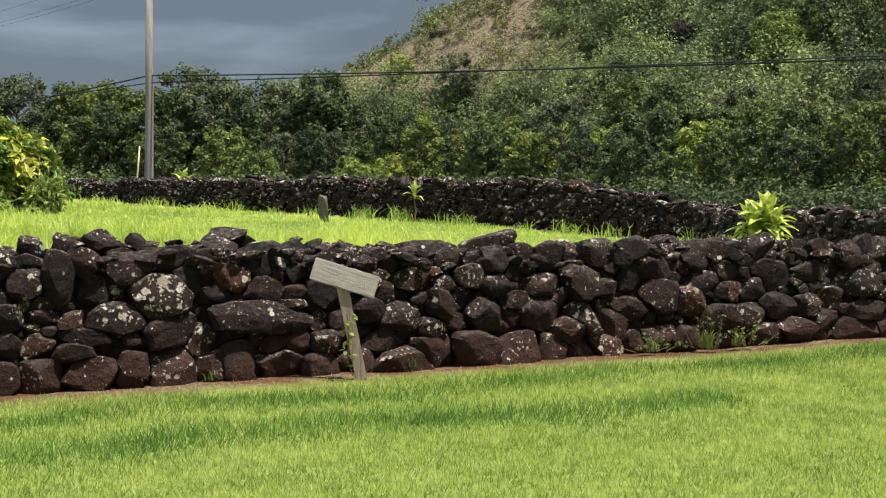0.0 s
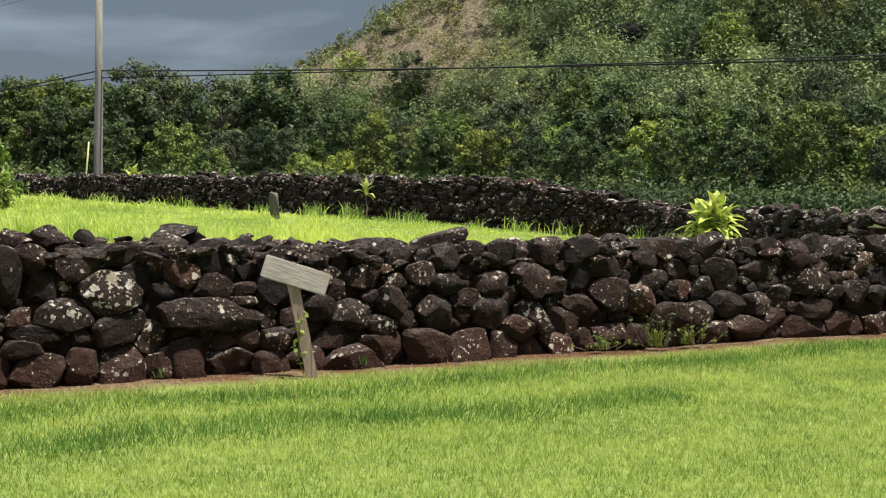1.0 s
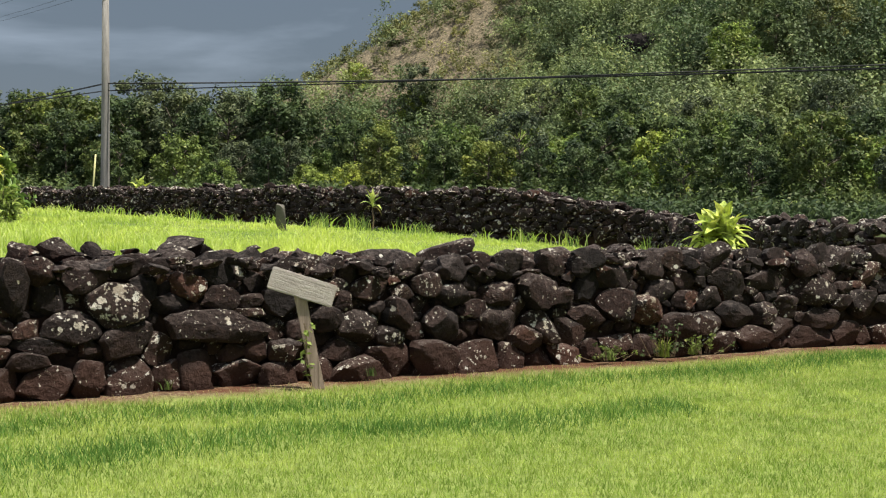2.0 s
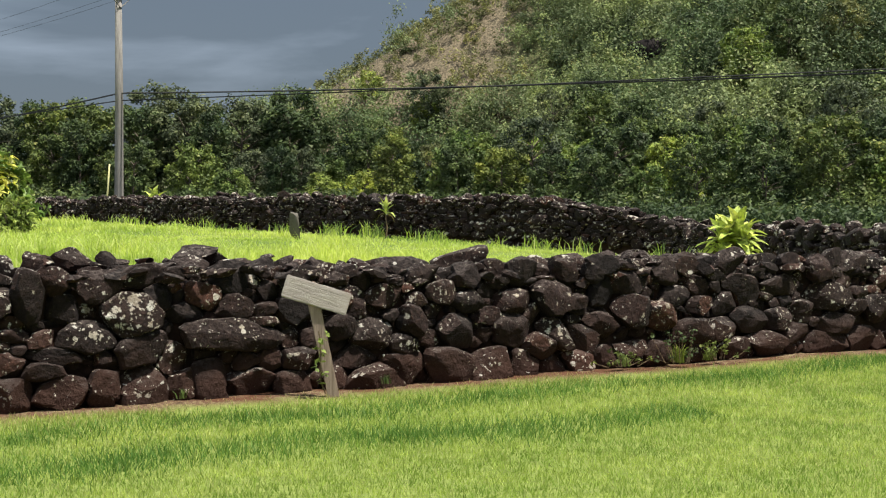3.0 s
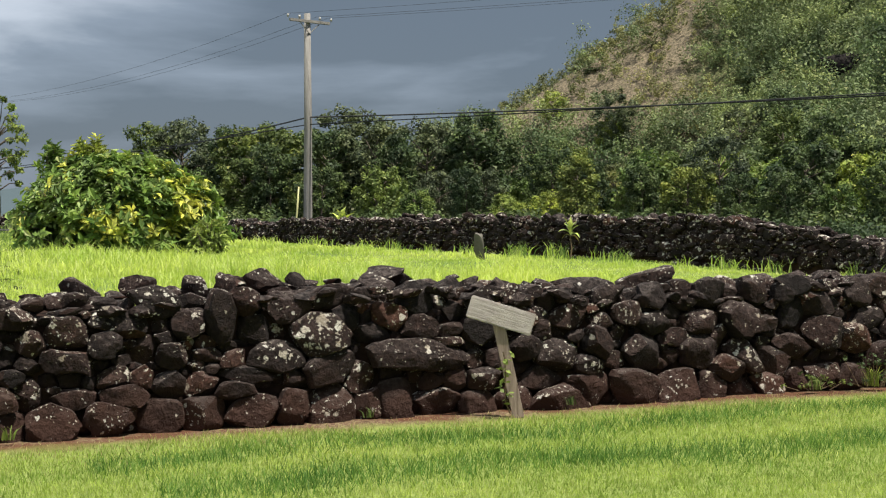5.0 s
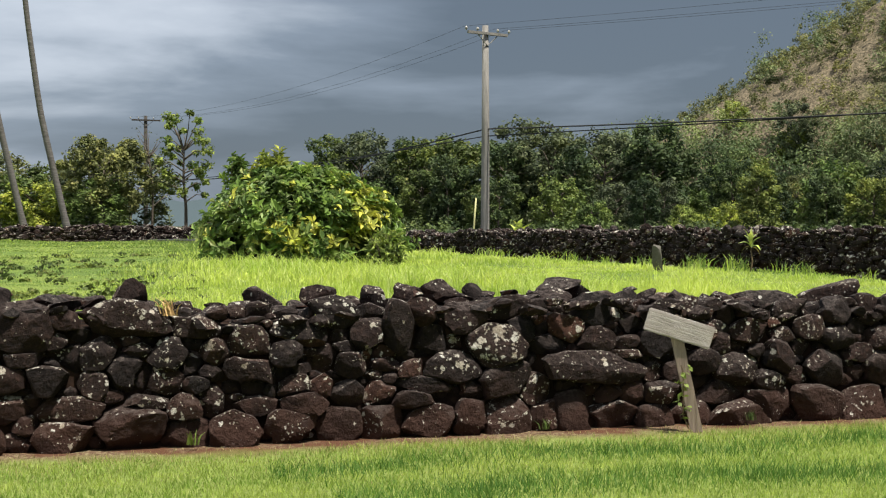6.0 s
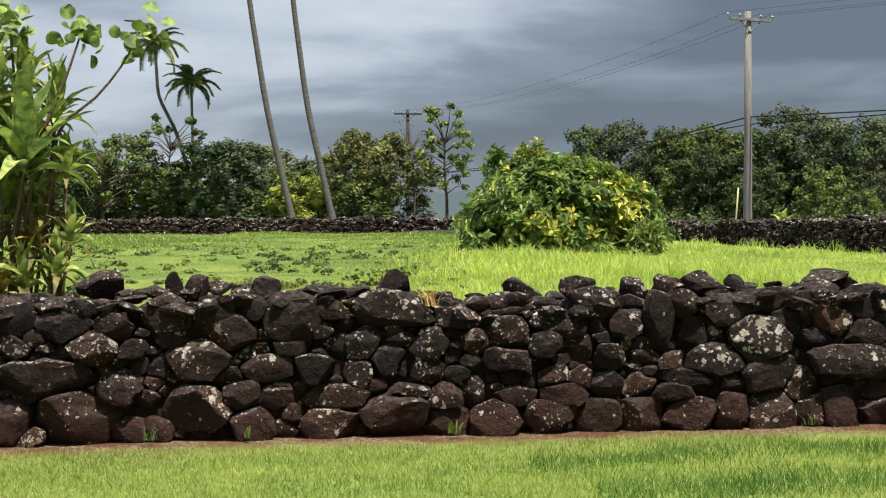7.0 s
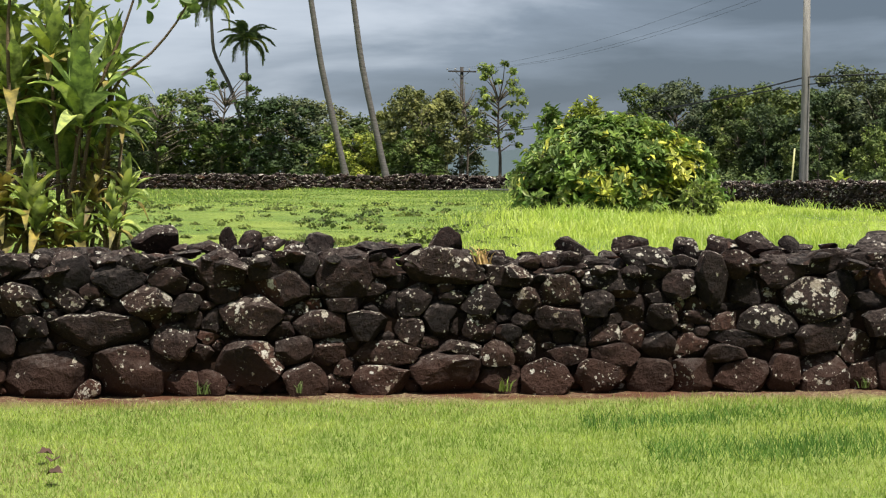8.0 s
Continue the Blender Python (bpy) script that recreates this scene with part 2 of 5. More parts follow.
TI_BROAD = leaf_material("ti_leaf_pale", (0.34, 0.42, 0.08), (0.48, 0.54, 0.13), (0.55, 0.50, 0.13), 5.0, 0.4, 0.4)
PALM_LEAF = leaf_material("palm_leaf", (0.12, 0.165, 0.06), (0.195, 0.24, 0.09), (0.24, 0.225, 0.075), 0.8, 0.4)


def bark(name, a, b, stretch=(1, 1, 0.15), scale=18):
    k = Nodes(name)
    n = k.noise(scale, 5, 0.7, None, stretch)
    k.bump(n, 0.7, 0.02)
    return k.done(k.ramp(n, (0.3, a), (0.7, b)), 0.9, 0.15)


BARK = bark("grey_brown_bark", (0.05, 0.04, 0.03), (0.15, 0.125, 0.10))
PALM_BARK = bark("ringed_palm_bark", (0.06, 0.055, 0.052), (0.17, 0.158, 0.148), (0.4, 0.4, 2.5), 6)
POLE_WOOD = bark("weathered_pole_wood", (0.13, 0.122, 0.112), (0.27, 0.255, 0.235), (3, 3, 0.15), 9)
# the far pole's darkness against the bright sky is put into its wood colour
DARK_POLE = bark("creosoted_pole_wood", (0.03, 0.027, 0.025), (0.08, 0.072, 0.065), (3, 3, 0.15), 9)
STAKE = bark("brown_stake_wood", (0.15, 0.11, 0.085), (0.40, 0.31, 0.25), (3, 3, 0.12), 14)
CANE = bark("ti_cane", (0.07, 0.05, 0.03), (0.18, 0.13, 0.08), (1, 1, 3), 25)


def board():
    k = Nodes("silvered_sign_wood")
    tc = k.add("ShaderNodeTexCoord").outputs["Object"]
    g = k.noise(30, 6, 0.7, tc, (0.18, 4.0, 3.0))
    f = k.noise(120, 4, 0.7, tc, (0.1, 3.0, 3.0))
    s = k.noise(5, 3, 0.6, tc)
    col = k.ramp(g, (0.28, (0.11, 0.092, 0.082)), (0.43, (0.32, 0.28, 0.255)), (0.7, (0.50, 0.445, 0.41)))
    col = k.mix(k.ramp(s, (0.5, 0.0), (0.75, 0.5)), col, (0.30, 0.26, 0.20))
    k.bump(k.math("ADD", g, k.math("MULTIPLY", f, 0.5)), 0.6, 0.008)
    return k.done(col, 0.85, 0.2)


BOARD = board()


def plain(name, color, rough=0.6, spec=0.3, vary=0.15):
    k = Nodes(name)
    n = k.noise(20, 3)
    c = tuple(v * (1 - vary) for v in color)
    return k.done(k.mix(n, c, color), rough, spec)


WIRE = plain("black_cable", (0.02, 0.02, 0.02), 0.6)
GLASSY = plain("porcelain_insulator", (0.35, 0.33, 0.30), 0.3, 0.5)
MARKER = plain("yellow_marker_plastic", (0.50, 0.48, 0.22), 0.5)
# blue-grey of the air in between is mixed into the ridge's base colour
RIDGE = plain("hazy_distant_forest", (0.075, 0.10, 0.11), 1.0, 0.0, 0.3)
GREY_STONE = plain("pale_grey_stone", (0.15, 0.138, 0.12), 0.95, 0.1, 0.55)
# the shade on the outcrop is painted in as a dark base colour
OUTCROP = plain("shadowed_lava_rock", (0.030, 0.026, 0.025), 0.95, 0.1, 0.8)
ASPHALT = plain("asphalt", (0.055, 0.054, 0.052), 0.9, 0.2, 0.4)
DRY = plain("dry_leaf", (0.085, 0.048, 0.034), 0.8, 0.2, 0.5)
STRAW = plain("dry_grass_tuft", (0.55, 0.36, 0.16), 0.8, 0.2, 0.3)


def hillside():
    k = Nodes("hillside_earth")
    a = k.noise(0.05, 4, 0.6)
    b = k.noise(0.6, 5, 0.65)
    c = k.noise(3.0, 4, 0.7)
    green = k.mix(b, (0.045, 0.062, 0.022), (0.11, 0.12, 0.048))
    dry = k.mix(k.ramp(c, (0.35, 0.0), (0.65, 1.0)), (0.075, 0.066, 0.043), (0.215, 0.172, 0.115))
    s = k.add("ShaderNodeSeparateXYZ", {0: k.pos()})
    spur = k.math("SUBTRACT", k.math("MULTIPLY", s.outputs["Y"], 0.01), k.math("MULTIPLY", s.outputs["X"], 0.009))
    spur = k.math("ADD", spur, k.math("MULTIPLY", k.math("SUBTRACT", a, 0.5), 0.5))
    col = k.mix(k.ramp(spur, (0.56, 0.0), (0.68, 1.0)), green, dry)
    k.bump(c, 0.7, 0.4)
    return k.done(col, 0.95, 0.1)


HILL = hillside()


# ---- mesh helpers ----
rng = np.random.default_rng(7)


def mesh_of(name, verts, faces, mat, smooth=False, crease=0):
    """A mesh from arrays: faces all of one size, or a list of index rows."""
    me = bpy.data.meshes.new(name)
    verts = np.asarray(verts, dtype=np.float32)
    if isinstance(faces, np.ndarray):
        k = faces.shape[1]
        me.vertices.add(len(verts))
        me.vertices.foreach_set("co", verts.ravel())
        me.loops.add(faces.size)
        me.loops.foreach_set("vertex_index", faces.astype(np.int32).ravel())
        me.polygons.add(len(faces))
        me.polygons.foreach_set("loop_start", np.arange(0, faces.size, k, dtype=np.int32))
        me.update(calc_edges=True)
    else:
        me.from_pydata(verts.tolist(), [], faces)
    me.materials.append(mat)
    me.polygons.foreach_set("use_smooth", np.full(len(me.polygons), smooth))
    me.update()
    if crease:
        me.set_sharp_from_angle(angle=radians(crease))
    return me


def thing(name, label, category, group="", kind="", at=(0, 0, 0)):
    ob = new(name)
    ob.location = at
    return tagged(ob, label, category, group, kind)


def part(name, me, parent, label="", m=None):
    ob = new(name, me)
    ob.parent = parent
    if m is not None:
        ob.matrix_basis = m
    if label:
        tagged(ob, label)
    return ob


def join(pieces):
    """Several (verts, faces) into one; all faces of one size."""
    vs, fs, n = [], [], 0
    for v, f in pieces:
        vs.append(v)
        fs.append(np.asarray(f) + n)
        n += len(v)
    return np.concatenate(vs), np.concatenate(fs)


def tube(points, radii, n=7):
    """A tapered tube of triangles along points."""
    pts = np.asarray(points, float)
    tang = np.gradient(pts, axis=0)
    tang /= np.linalg.norm(tang, axis=1)[:, None] + 1e-9
    side = np.cross(tang, (0.31, 0.95, 0.05))
    side /= np.linalg.norm(side, axis=1)[:, None] + 1e-9
    up = np.cross(tang, side)
    a = np.linspace(0, 2 * np.pi, n, endpoint=False)
    v = pts[:, None] + np.asarray(radii)[:, None, None] * (np.cos(a)[None, :, None] * side[:, None] + np.sin(a)[None, :, None] * up[:, None])
    v = v.reshape(-1, 3)
    f = []
    for i in range(len(pts) - 1):
        for j in range(n):
            p, q = i * n + j, i * n + (j + 1) % n
            f += [(p, q, q + n), (p, q + n, p + n)]
    top = len(v)
    v = np.concatenate([v, pts[-1:]])
    f += [((len(pts) - 1) * n + j, (len(pts) - 1) * n + (j + 1) % n, top) for j in range(n)]
    return v, np.array(f)


def box(x0, y0, z0, x1, y1, z1):
    v = np.array([(x, y, z) for z in (z0, z1) for y in (y0, y1) for x in (x0, x1)], float)
    f = np.array([(0, 2, 3, 1), (4, 5, 7, 6), (0, 1, 5, 4), (2, 6, 7, 3), (0, 4, 6, 2), (1, 3, 7, 5)])
    return v, f


def soft_box(name, x, y, z, mat, bevel=0.006, bend=0.0):
    """A worn board or bar, centred, with bevelled and slightly uneven edges."""
    bm = bmesh.new()
    bmesh.ops.create_cube(bm, size=1.0)
    bmesh.ops.scale(bm, vec=(x, y, z), verts=bm.verts)
    longest = max(range(3), key=lambda i: (x, y, z)[i])
    bmesh.ops.subdivide_edges(bm, edges=[e for e in bm.edges if abs((e.verts[0].co - e.verts[1].co)[longest]) > 0.5 * (x, y, z)[longest]], cuts=7)
    bmesh.ops.bevel(bm, geom=[e for e in bm.edges if e.calc_face_angle(0) > 1.0], offset=bevel, segments=2, affect="EDGES")
    for v in bm.verts:
        n = noise.noise_vector(v.co * 9 + Vector((x, y, z)) * 7)
        v.co += n * bevel * 0.6
        v.co.y += bend * (v.co[longest] / (x, y, z)[longest]) ** 2
    me = bpy.data.meshes.new(name)
    bm.to_mesh(me)
    bm.free()
    me.materials.append(mat)
    return me


def blades(xy, z, height, width, lean, segs=1):
    """Grass blades as one soup of triangles: xy (n,2), z (n,), height and width (n,)."""
    n = len(xy)
    a = rng.uniform(0, 2 * np.pi, n)
    side = np.stack([np.cos(a), np.sin(a), np.zeros(n)], 1) * (width / 2)[:, None]
    b = rng.uniform(0, 2 * np.pi, n)
    out = np.stack([np.cos(b), np.sin(b), np.zeros(n)], 1) * (height * lean)[:, None]
    p0 = np.concatenate([xy, z[:, None]], 1)
    up = np.zeros((n, 3))
    up[:, 2] = height
    if segs == 1:
        v = np.stack([p0 - side, p0 + side, p0 + up + out], 1).reshape(-1, 3)
        return v, np.arange(3 * n).reshape(-1, 3)
    mid = p0 + up * 0.6 + out * 0.3
    tip = p0 + up * 0.95 + out
    v = np.stack([p0 - side, p0 + side, mid - side * 0.8, mid + side * 0.8, tip], 1).reshape(-1, 3)
    i = np.arange(n)[:, None] * 5
    f = np.concatenate([i + np.array([[0, 1, 3]]), i + np.array([[0, 3, 2]]), i + np.array([[2, 3, 4]])])
    return v, f


def leaves(centres, radii, count, size, flat=0.75, shell=0.55, slim=0.36, far=False):
    """Leaves (a rhombus each, folded on the midrib) round clump centres."""
    c = np.repeat(np.asarray(centres), count, axis=0)
    r = np.repeat(np.asarray(radii), count)
    n = len(c)
    d = rng.normal(size=(n, 3))
    d /= np.linalg.norm(d, axis=1)[:, None]
    rad = r * (shell + (1 - shell) * rng.random(n) ** 0.7) * rng.uniform(0.75, 1.2, n)
    p = c + d * rad[:, None] * np.array([1, 1, flat])
    nrm = d * 0.6 + rng.normal(size=(n, 3)) * 0.55 + np.array([0, 0, 0.55])
    nrm /= np.linalg.norm(nrm, axis=1)[:, None]
    ax = np.cross(nrm, rng.normal(size=(n, 3)))
    ax /= np.linalg.norm(ax, axis=1)[:, None] + 1e-9
    bx = np.cross(nrm, ax)
    s = size * rng.uniform(0.6, 1.4, n)[:, None]
    if far:
        v = np.stack([p - ax * s * 0.5 + bx * s * slim, p - ax * s * 0.4 - bx * s * slim, p + ax * s * 0.6], 1).reshape(-1, 3)
        return v, np.arange(3 * n).reshape(-1, 3)
    v = np.stack([p - ax * s * 0.5, p + bx * s * slim + nrm * s * 0.06, p + ax * s * 0.5, p - bx * s * slim + nrm * s * 0.06], 1).reshape(-1, 3)
    i = np.arange(n)[:, None] * 4
    return v, np.concatenate([i + np.array([[0, 1, 2]]), i + np.array([[0, 2, 3]])])


# ---- ground: one sheet, the field behind the near wall stands 0.7 m above the lawn ----
FIELD_Z = 0.7


def wall_y(x):
    return 10.91 + 0.105 * x


def bumps(x, y):
    return 0.03 * np.sin(0.9 * x + 1.3 * np.sin(0.5 * y)) + 0.03 * np.sin(0.7 * y + 0.4 * x)


def field_z(x, y):
    """The meadow, which falls away towards the eastern wall; the road behind that wall lies level."""
    dip = np.minimum(0.032 * np.maximum(x - 9.0, 0) + 0.04 * np.maximum(x - 13.3, 0), 0.38)
    past = (x - 9.1) * 0.954 + (y - 48.1) * 0.30
    return FIELD_Z - dip * np.clip(1 - (past - 2.0) / 5.0, 0, 1)


def ground_z(x, y):
    d = y - wall_y(x)
    t = np.clip((d - 0.5) / 0.5, 0, 1)
    low = 0.012 * np.sin(2.1 * x) * np.sin(1.7 * y) - 0.04
    return np.where(d < 0.5, low, low * (1 - t) + t * (field_z(x, y) + bumps(x, y)))


gx = np.concatenate([[-4000, -1500, -600, -250, -120, -70], np.arange(-45, 60.1, 0.5), [75, 110, 180, 300, 600, 1500, 4000]])
gy = np.concatenate([[-4000, -1500, -500, -150, -60, -30, -15, -8], np.arange(-4, 16.1, 0.25), np.arange(16.5, 95.1, 0.75), [105, 130, 180, 300, 600, 1500, 4000]])
GX, GY = np.meshgrid(gx, gy)
GZ = ground_z(GX, GY)
nx, ny = len(gx), len(gy)
ii = (np.arange(ny - 1)[:, None] * nx + np.arange(nx - 1)[None]).ravel()
gf = np.stack([ii, ii + 1, ii + nx + 1, ii + nx], 1)
me = mesh_of("ground", np.stack([GX.ravel(), GY.ravel(), GZ.ravel()], 1), gf, SOIL, True)
me.materials.append(MEADOW)
cx, cy = GX.ravel()[gf].mean(1), GY.ravel()[gf].mean(1)
me.materials.append(VERGE)
past = ((cx - 9.1) * 0.954 + (cy - 48.1) * 0.30 > 0.4) & (cy > 13)
me.polygons.foreach_set("material_index", np.where(past, 2, cy > wall_y(cx) + 0.7).astype(np.int32))
tagged(new("ground", me), "mown lawn and raised meadow on red earth", "ground", kind="structure")

# ---- hill ----
HX, HY, HH, HR = 153.0, 127.5, 74.0, 109.0


def hill_z(x, y):
    r = np.hypot(x - HX, y - HY) / HR
    a = np.arctan2(y - HY, x - HX)
    ridge = 1 + 0.07 * np.sin(5 * a + 0.6) + 0.04 * np.sin(11 * a)
    h = HH * np.maximum(1 - r / ridge, -0.03)
    return FIELD_Z + h - 2.0 * np.exp(-((r) / 0.12) ** 2) * 3 + 1.2 * np.sin(0.13 * x) * np.sin(0.11 * y) * np.clip(1 - r, 0, 1)


hxs, hys = np.arange(20, 281, 3.0), np.arange(0, 261, 3.0)
X, Y = np.meshgrid(hxs, hys)
Z = hill_z(X, Y) + rng.normal(0, 0.25, X.shape)
nx, ny = X.shape[1], X.shape[0]
ii = (np.arange(ny - 1)[:, None] * nx + np.arange(nx - 1)[None]).ravel()
tagged(new("hill", mesh_of("hill", np.stack([X.ravel(), Y.ravel(), Z.ravel()], 1), np.stack([ii, ii + 1, ii + nx + 1, ii + nx], 1), HILL, True)),
       "steep hill with dry grass and green scrub", "hill", kind="structure")

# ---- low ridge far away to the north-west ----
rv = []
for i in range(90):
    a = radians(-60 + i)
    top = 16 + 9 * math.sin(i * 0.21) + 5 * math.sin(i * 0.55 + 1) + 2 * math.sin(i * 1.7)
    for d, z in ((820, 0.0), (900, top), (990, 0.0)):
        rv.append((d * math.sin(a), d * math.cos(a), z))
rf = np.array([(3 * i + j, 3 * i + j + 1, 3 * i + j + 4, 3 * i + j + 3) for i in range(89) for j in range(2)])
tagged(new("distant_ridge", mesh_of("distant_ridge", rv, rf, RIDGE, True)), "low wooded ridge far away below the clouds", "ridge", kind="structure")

# ---- road behind the far wall ----
POLE = np.array([14.6, 60.3])
RU, RV = np.array([0.603, -0.798]), np.array([0.798, 0.603])
rv = []
for s in np.arange(-150, 121, 10.0):
    for o in (2.2, 5.4, 8.6):
        p = POLE + RU * s + RV * o
        rv.append((*p, FIELD_Z + (0.12 if o == 5.4 else 0.07)))
rf = np.array([(3 * i + j, 3 * i + j + 1, 3 * i + j + 4, 3 * i + j + 3) for i in range(len(rv) // 3 - 1) for j in range(2)])
tagged(new("road", mesh_of("road", rv, rf, ASPHALT)), "narrow asphalt country road behind the stone wall", "road", kind="structure")

# ---- stones ----
bm = bmesh.new()
bmesh.ops.create_icosphere(bm, subdivisions=3, radius=1.0)
ICO_V = np.array([v.co for v in bm.verts])
ICO_F = np.array([[v.index for v in f.verts] for f in bm.faces])
bm.free()
bm = bmesh.new()
bmesh.ops.create_icosphere(bm, subdivisions=2, radius=1.0)
ICO2_V = np.array([v.co for v in bm.verts])
ICO2_F = np.array([[v.index for v in f.verts] for f in bm.faces])
bm.free()


def waves(p, seed, f):
    r = np.random.default_rng(seed)
    out = np.zeros(len(p))
    for k in range(4):
        d = r.normal(size=3) * f * (1 + 0.6 * k)
        out += np.sin(p @ d + r.uniform(0, 6.3)) / (1 + 0.8 * k)
    return out


def boulder(w, d, h, seed, fine=True, cuts=7):
    """A broken basalt stone: a rounded lump with flat faces struck off."""
    r = np.random.default_rng(seed)
    v = (ICO_V if fine else ICO2_V).copy()
    f = ICO_F if fine else ICO2_F
    for _ in range(cuts + 3):
        n = r.normal(size=3)
        n /= np.linalg.norm(n)
        lim = r.uniform(0.38, 0.75)
        over = np.maximum(v @ n - lim, 0)
        v -= 0.9 * over[:, None] * n
    v *= (1 + 0.06 * waves(v, seed + 1, 2.2) + 0.03 * waves(v, seed + 2, 6))[:, None]
    v /= np.abs(v).max(0)
    return v * np.array([w, d, h]) / 2, f


def cell_stone(i, S, ndir, depth, seed):
    """A stone that fills its place among its neighbours in the wall's face. S: rows of s, z, w, h, tilt. Local x along the wall, -y out, z up."""
    r = np.random.default_rng(seed)
    s0, z0, w, h, tilt = S[i]
    near = [j for j in range(len(S)) if j != i and abs(S[j, 0] - s0) < (w + S[j, 2]) * 1.1 and abs(S[j, 1] - z0) < (h + S[j, 3]) * 1.5]
    near = S[near]
    a = np.linspace(0, 2 * np.pi, ndir, endpoint=False) + r.uniform(0, 0.3)
    k = np.linspace(0.3, 1.75, 50)
    ct, st = math.cos(tilt), math.sin(tilt)
    ex, ez = np.cos(a) * w / 2, np.sin(a) * h / 2
    ex, ez = ex * ct - ez * st, ex * st + ez * ct
    px, pz = ex[:, None] * k, ez[:, None] * k
    own = (k[None] / 2 - 0.5) * math.sqrt(w * h) + 0 * px
    if len(near):
        dx, dz = px[..., None] + s0 - near[:, 0], pz[..., None] + z0 - near[:, 1]
        cn, sn = np.cos(near[:, 4]), np.sin(near[:, 4])
        dist = ((np.hypot((dx * cn + dz * sn) / near[:, 2], (dz * cn - dx * sn) / near[:, 3]) - 0.5) * np.sqrt(near[:, 2] * near[:, 3])).min(-1)
    else:
        dist = own + 9
    free = own < dist
    rad = np.array([k[np.argmin(row)] if not row.all() else k[-1] for row in free])
    rad = np.minimum(rad, 1.6) * 1.04
    ring = np.stack([ex * rad, np.zeros(ndir), ez * rad], 1)
    # straight broken edges round the outline
    for _ in range(r.integers(4, 7)):
        q = r.uniform(0, 2 * np.pi)
        n = np.array([math.cos(q), 0, math.sin(q)])
        lim = np.max(ring @ n) * r.uniform(0.84, 0.99)
        ring -= np.maximum(ring @ n - lim, 0)[:, None] * n
    ring *= (1 + r.normal(0, 0.012, ndir))[:, None]
    ring[:, 2] = np.maximum(ring[:, 2], -z0 - 0.08)
    bulge = min(w, h) * r.uniform(0.28, 0.46)
    v = [ring * 0.80 + (0, depth, 0)]
    for q, o in ((0.98, 0.4), (1.0, 0.0), (0.99, -0.42), (0.95, -0.72), (0.86, -0.90), (0.68, -0.97), (0.45, -1.0), (0.22, -1.02)):
        v.append(ring * q + (0, o * bulge, 0))
    v.append(np.array([[0, -1.03 * bulge, 0]]))
    v = np.concatenate(v)
    # the front is one or two broad faces, then smaller ones struck off round them
    for k_, (wide, lo, hi) in enumerate(((0.35, 0.45, 0.75), (0.6, 0.5, 0.8), (0.8, 0.55, 0.85), (1.0, 0.6, 0.88), (1.1, 0.65, 0.9), (1.2, 0.7, 0.92))):
        n = np.array([r.normal(0, wide), -1.0, r.normal(0.15, wide)])
        n /= np.linalg.norm(n)
        lim = np.max(v @ n) * r.uniform(lo, hi)
        v -= 0.97 * np.maximum(v @ n - lim, 0)[:, None] * n
    m = min(w, h)
    v += (waves(v / m, seed + 3, 2.5) * 0.020 * m)[:, None] * np.array([0.4, -1, 0.4]) + (waves(v / m, seed + 4, 8) * 0.010 * m)[:, None] * np.array([0.3, -1, 0.3])
    f = []
    for q in range(8):
        for j in range(ndir):
            p0, p1 = q * ndir + j, q * ndir + (j + 1) % ndir
            f += [(p0, p1, p1 + ndir), (p0, p1 + ndir, p0 + ndir)]
    c = len(v) - 1
    f += [(8 * ndir + j, 8 * ndir + (j + 1) % ndir, c) for j in range(ndir)]
    return v, np.array(f)[:, ::-1]


def fill_face(length, height, fixed, big, seed, x0=0.0, slab=(0.42, 0.8), lean=14.0):
    """Places for stones over a face: fixed ones first, then ever smaller ones into the gaps."""
    r = np.random.default_rng(seed)
    A = np.array([tuple(q) for q in fixed]).reshape(-1, 5)
    for lo, hi, tries, room in ((0.75, 1.15, 0.6, 0.92), (0.5, 0.85, 1.6, 0.88), (0.34, 0.6, 3.0, 0.84), (0.28, 0.42, 3.0, 0.88)):
        n = int(length * height / big ** 2 * 14 * tries)
        for _ in range(n):
            w = big * r.uniform(lo, hi)
            h = w * r.uniform(*slab)
            s, z = x0 + r.uniform(0, length), r.uniform(h * 0.3, height - h * 0.25)
            if z < 0.3 * min(1.0, height):
                z = h * 0.42
            if len(A) and (np.hypot((A[:, 0] - s) / (A[:, 2] + w), (A[:, 1] - z) / (A[:, 3] + h)) * 2).min() < room:
                continue
            A = np.concatenate([A, [(s, z, w, h, radians(r.normal(0, lean)))]])
    return A


def line_frame(p, q, base):
    """A frame at p with x along the wall to q, z up; -y is the side that faces out."""
    d = Vector((q[0] - p[0], q[1] - p[1], 0)).normalized()
    n = Vector((-d.y, d.x, 0))
    m = Matrix.Identity(4)
    for i in range(3):
        m[i][0], m[i][1], m[i][2] = d[i], n[i], (0, 0, 1)[i]
    m[0][3], m[1][3], m[2][3] = p[0], p[1], base
    return m


